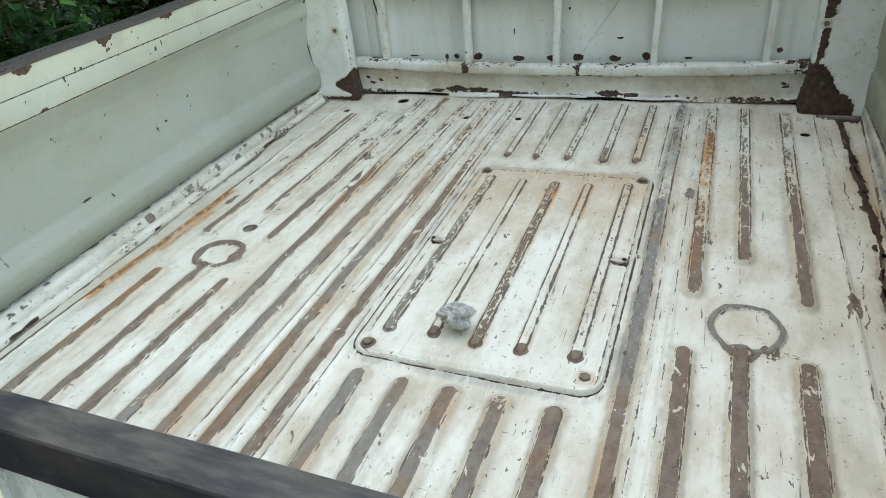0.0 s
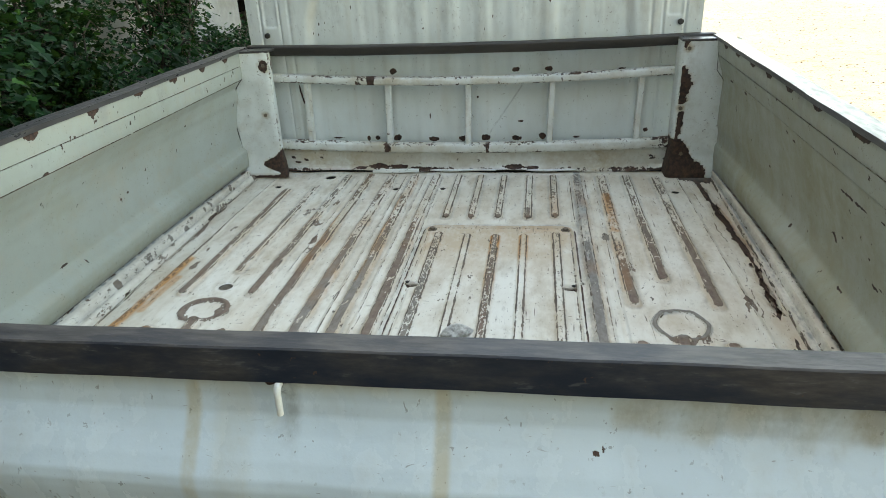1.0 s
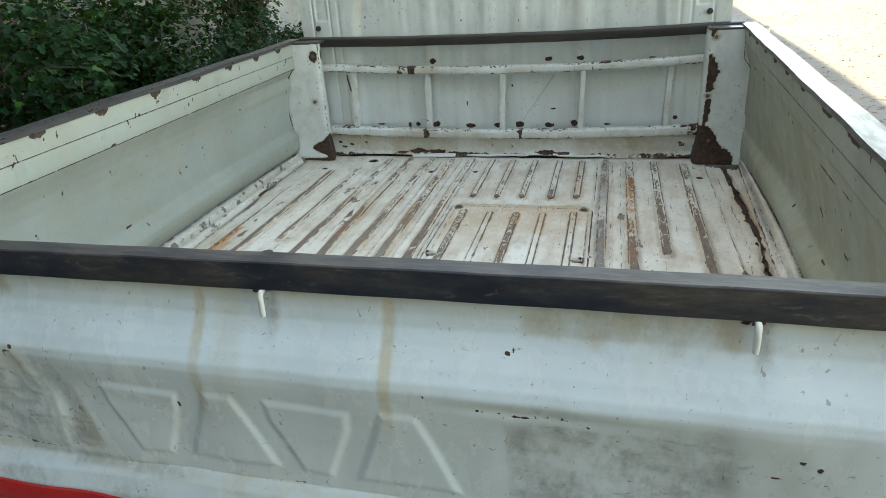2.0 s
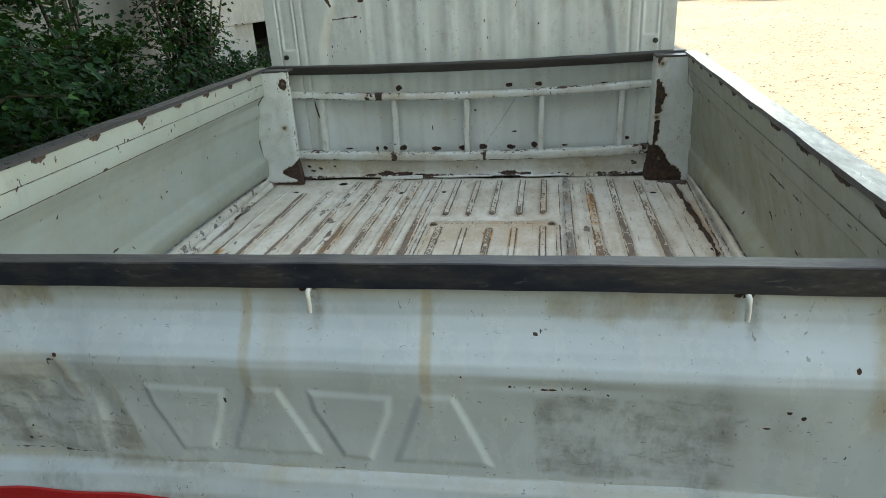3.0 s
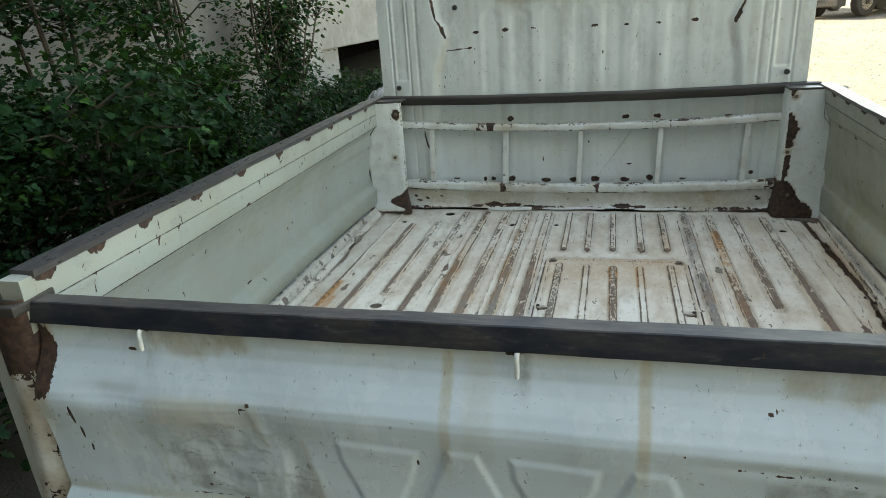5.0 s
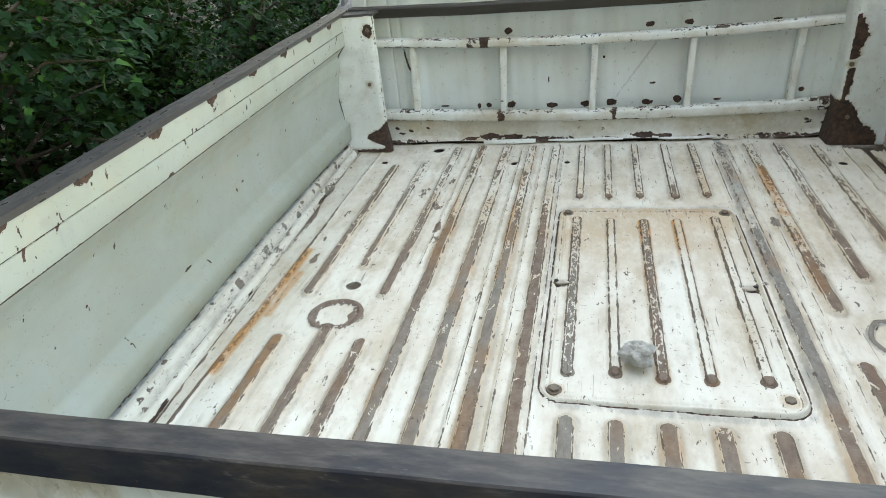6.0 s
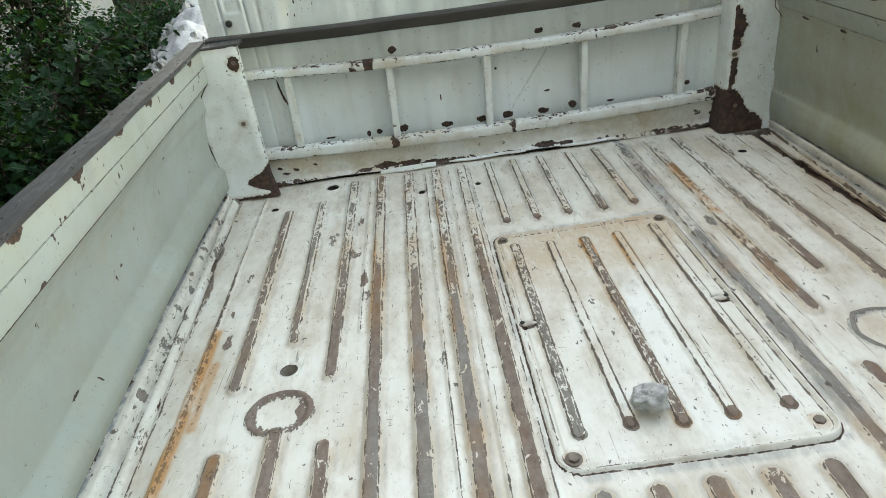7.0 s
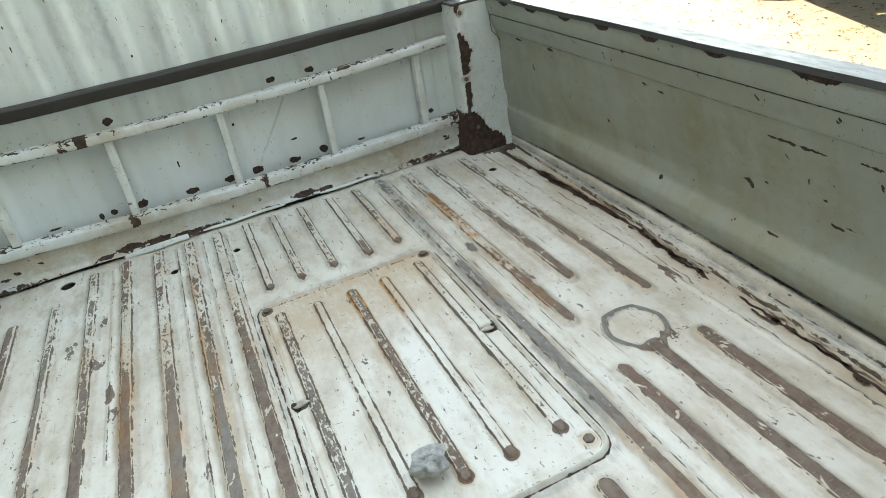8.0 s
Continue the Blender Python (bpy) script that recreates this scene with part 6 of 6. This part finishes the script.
# ---- shrubs ----
def leaf_mesh(name, P0, normals, dirs, sizes, rng):
    """Lobed leaves, each a folded fan of its own."""
    outline = [(0.0, 0.0), (0.34, 0.18), (0.50, 0.46), (0.26, 0.50), (0.32, 0.80), (0.0, 1.0), (-0.32, 0.80), (-0.26, 0.50), (-0.50, 0.46), (-0.34, 0.18)]
    n, k = len(P0), len(outline)
    side = np.cross(dirs, normals)
    V = np.zeros((n, k + 1, 3))
    for i, (a, b) in enumerate(outline):
        V[:, i] = P0 + sizes[:, None] * (a * side + b * dirs + (abs(a) * 0.28 - 0.22 * b * b) * normals)
    V[:, k] = P0 + sizes[:, None] * (0.45 * dirs - 0.05 * normals)
    base = np.arange(n)[:, None] * (k + 1)
    tris = np.concatenate([np.stack([base[:, 0] + i, base[:, 0] + (i + 1) % k, base[:, 0] + k], -1) for i in range(k)])
    me = bpy.data.meshes.new(name)
    me.from_pydata(V.reshape(-1, 3).tolist(), [], tris.tolist())
    return me


def unit(v):
    return v / (np.linalg.norm(v, axis=-1, keepdims=True) + 1e-9)


def build_shrub(x, y, height, spread, leaves, seed, lean=(0, 0)):
    rng = np.random.default_rng(seed)
    z0 = float(ground_z(np.array(y))) - 0.03
    shrub = thing("shrub", "dense dark green shrub with lobed leaves growing beside the truck", "shrub", pose(x, y, z0), "shrubs along the wall")
    tips = []
    for s in range(6):
        a = rng.uniform(0, 6.28)
        out = spread * rng.uniform(0.25, 0.8)
        pts, p = [], np.array([rng.normal(0, 0.06), rng.normal(0, 0.06), 0.0])
        top = height * rng.uniform(0.75, 1.0)
        for t in np.linspace(0, 1, 9):
            pts.append(p + np.array([math.cos(a) * out * t ** 1.4 + lean[0] * t + 0.03 * math.sin(7 * t + s), math.sin(a) * out * t ** 1.4 + lean[1] * t + 0.03 * math.cos(5 * t + s), top * t]))
        link_mesh("stem", tube_mesh("stem", pts, list(np.linspace(0.014, 0.004, 9)), 7), bark, shrub)
        for j in range(2, 9):
            for _ in range(3):
                b = rng.uniform(0, 6.28)
                L = spread * rng.uniform(0.3, 0.85) * (1.15 - 0.07 * j)
                q = pts[j]
                end = q + np.array([math.cos(b) * L, math.sin(b) * L, L * rng.uniform(-0.1, 0.45)])
                midp = (q + end) / 2 + np.array([0, 0, 0.05])
                link_mesh("twig", tube_mesh("twig", [q, midp, end], [0.006, 0.004, 0.0015], 5), bark, shrub)
                tips.append((q, midp, end))
    tips = np.array(tips)
    pick = rng.integers(0, len(tips), leaves)
    t = rng.beta(2.2, 1.0, leaves)[:, None]
    q0, q1, q2 = tips[pick, 0], tips[pick, 1], tips[pick, 2]
    P = (1 - t) ** 2 * q0 + 2 * t * (1 - t) * q1 + t ** 2 * q2 + rng.normal(0, 0.055, (leaves, 3))
    P[:, 2] = np.maximum(P[:, 2], 0.03)
    out = unit(P * np.array([1, 1, 0.3]) + rng.normal(0, 0.35, P.shape))
    normals = unit(np.array([0, 0, 1.0]) + 0.55 * out + rng.normal(0, 0.45, P.shape))
    d = unit(out - (out * normals).sum(-1, keepdims=True) * normals)
    me = leaf_mesh("leaves", P, normals, d, rng.uniform(0.016, 0.042, leaves), rng)
    link_mesh("leaves", me, leaf_green, shrub)
    return shrub


for i, (x, y, h, s, n) in enumerate(((-1.55, 0.1, 2.5, 0.62, 15000), (-2.15, 0.7, 4.0, 0.75, 11000), (-1.50, 1.1, 1.32, 0.60, 12500), (-2.2, 1.7, 4.2, 0.78, 12500), (-1.62, 2.1, 1.16, 0.52, 9500), (-2.30, 2.9, 3.6, 0.66, 8000),
                                     (-2.45, 4.0, 2.2, 0.46, 4200), (-2.40, 3.6, 1.75, 0.40, 3000), (-1.7, -1.0, 3.4, 0.75, 12500), (-1.9, -2.3, 3.6, 0.8, 9500), (-2.25, 4.9, 0.62, 0.40, 3200), (-2.35, 6.0, 0.55, 0.45, 3200))):
    build_shrub(x, y, h, s, n, 20 + i, (0.12, 1.0) if i == 7 else (0, 0))


# ---- parked pickups ----
def build_parked():
    car = thing("parked_pickup", "white pickup parked in the sun with a yellow plate", "pickup", pose(0, 0, 0), "row of parked pickups")

    def extrude(name, prof, x0, x1, mat, label="", bevel=0.03, parent=car):
        bm = bmesh.new()
        a = [bm.verts.new((x0, y, z)) for y, z in prof]
        b = [bm.verts.new((x1, y, z)) for y, z in prof]
        n = len(prof)
        for i in range(n):
            bm.faces.new((a[i], a[(i + 1) % n], b[(i + 1) % n], b[i]))
        bm.faces.new(a[::-1]), bm.faces.new(b)
        bmesh.ops.recalc_face_normals(bm, faces=bm.faces[:])
        if bevel:
            bmesh.ops.bevel(bm, geom=[e for e in bm.edges if e.calc_face_angle(0) > 0.4], offset=bevel, segments=3, affect="EDGES")
        return part(name, bm, mat, parent, label)

    # y runs back from the nose
    body = extrude("body", [(0.10, 0.48), (0.06, 0.62), (0.05, 0.98), (0.12, 1.06), (1.05, 1.14), (1.45, 1.72), (1.60, 1.80), (2.45, 1.80), (2.55, 1.70), (2.58, 0.50), (1.45, 0.45), (1.42, 0.62), (1.28, 0.80), (0.62, 0.80), (0.48, 0.62), (0.44, 0.45)], -0.78, 0.78, white_body, bevel=0.035)
    extrude("windscreen", [(1.07, 1.18), (1.09, 1.16), (1.455, 1.69), (1.435, 1.71)], -0.66, 0.66, dark_glass, bevel=0.0, parent=body)
    extrude("bumper", [(-0.06, 0.50), (-0.10, 0.56), (-0.10, 0.70), (-0.06, 0.76), (0.08, 0.76), (0.08, 0.46), (0.0, 0.46)], -0.82, 0.82, white_body, "white front bumper")
    part("lower_grille", box_bm(-0.74, 0.74, -0.06, 0.25, 0.29, 0.47, 0.03), black_plastic, car)
    plate = part("number_plate", box_bm(-0.26, 0.26, -0.125, -0.103, 0.585, 0.69, 0.005), yellow_plate, car, "yellow number plate")
    part("plate_bar", box_bm(-0.20, 0.20, -0.1285, -0.1255, 0.625, 0.65), black_plastic, plate)
    grille = part("grille", box_bm(-0.36, 0.36, 0.025, 0.06, 0.80, 1.00, 0.02), chrome, car, "chrome grille with upright slots")
    for i in range(7):
        part("slot", box_bm(-0.30 + i * 0.1 - 0.03, -0.30 + i * 0.1 + 0.03, 0.017, 0.03, 0.83, 0.975, 0.01), black_plastic, grille)
    for s in (-1, 1):
        part("headlight", box_bm(min(s * 0.44, s * 0.74), max(s * 0.44, s * 0.74), 0.015, 0.10, 0.82, 0.99, 0.03), lamp_glass, car, "clear headlight")
        part("fog_lamp", cyl_bm((s * 0.60, -0.095, 0.60), (0, -1, 0), 0.055, 0.02, segments=20, bevel=0.004), black_plastic, car)
        part("side_skirt", box_bm(min(s * 0.70, s * 0.79), max(s * 0.70, s * 0.79), 1.5, 4.3, 0.38, 0.50, 0.01), black_plastic, car)
        part("mirror", box_bm(min(s * 0.80, s * 0.98), max(s * 0.80, s * 0.98), 1.25, 1.34, 1.15, 1.38, 0.03), black_plastic, car)
        extrude("side_window", [(1.20, 1.20), (1.50, 1.66), (2.40, 1.68), (2.40, 1.20)], s * 0.775, s * 0.786, dark_glass, bevel=0.0, parent=body)
        for y in (0.95, 3.55):
            wheel = part("wheel", cyl_bm((s * 0.60, y, 0.36), (s, 0, 0), 0.21, 0.205, segments=28, bevel=0.02), chrome, car, "steel wheel rim")
            part("tyre", cyl_bm((s * 0.585, y, 0.36), (s, 0, 0), 0.36, 0.21, segments=36, bevel=0.04), black_rubber, wheel)
            part("hub", cyl_bm((s * 0.80, y, 0.36), (s, 0, 0), 0.07, 0.03, segments=16, bevel=0.01), dark_metal, wheel)
    # reaches low so that the unseen copy's shadow has no bright gap
    part("cargo_box", box_bm(-0.80, 0.80, 2.62, 4.75, 0.46, 1.18, 0.03), white_body, car)
    part("chassis", box_bm(-0.45, 0.45, 0.3, 4.5, 0.42, 0.62, 0.02), black_plastic, car)
    return car


parked = build_parked()
SLOTS = [(5.17, 19.40), (7.07, 17.83), (8.97, 16.26), (10.87, 14.69), (3.27, 20.97), (12.77, 13.12)]
for i, (x, y) in enumerate(SLOTS):
    m = pose(x, y, float(ground_z(np.array(y))) - 0.02, 0.6, -0.8, -53)
    if i == 0:
        parked.matrix_world = m
    else:
        copy_thing(parked, m)
# an unseen copy apart from the row, added to cast a shadow on the sand
copy_thing(parked, pose(3.73, 0.73, 0.01, 2.2, 0.8, -22))
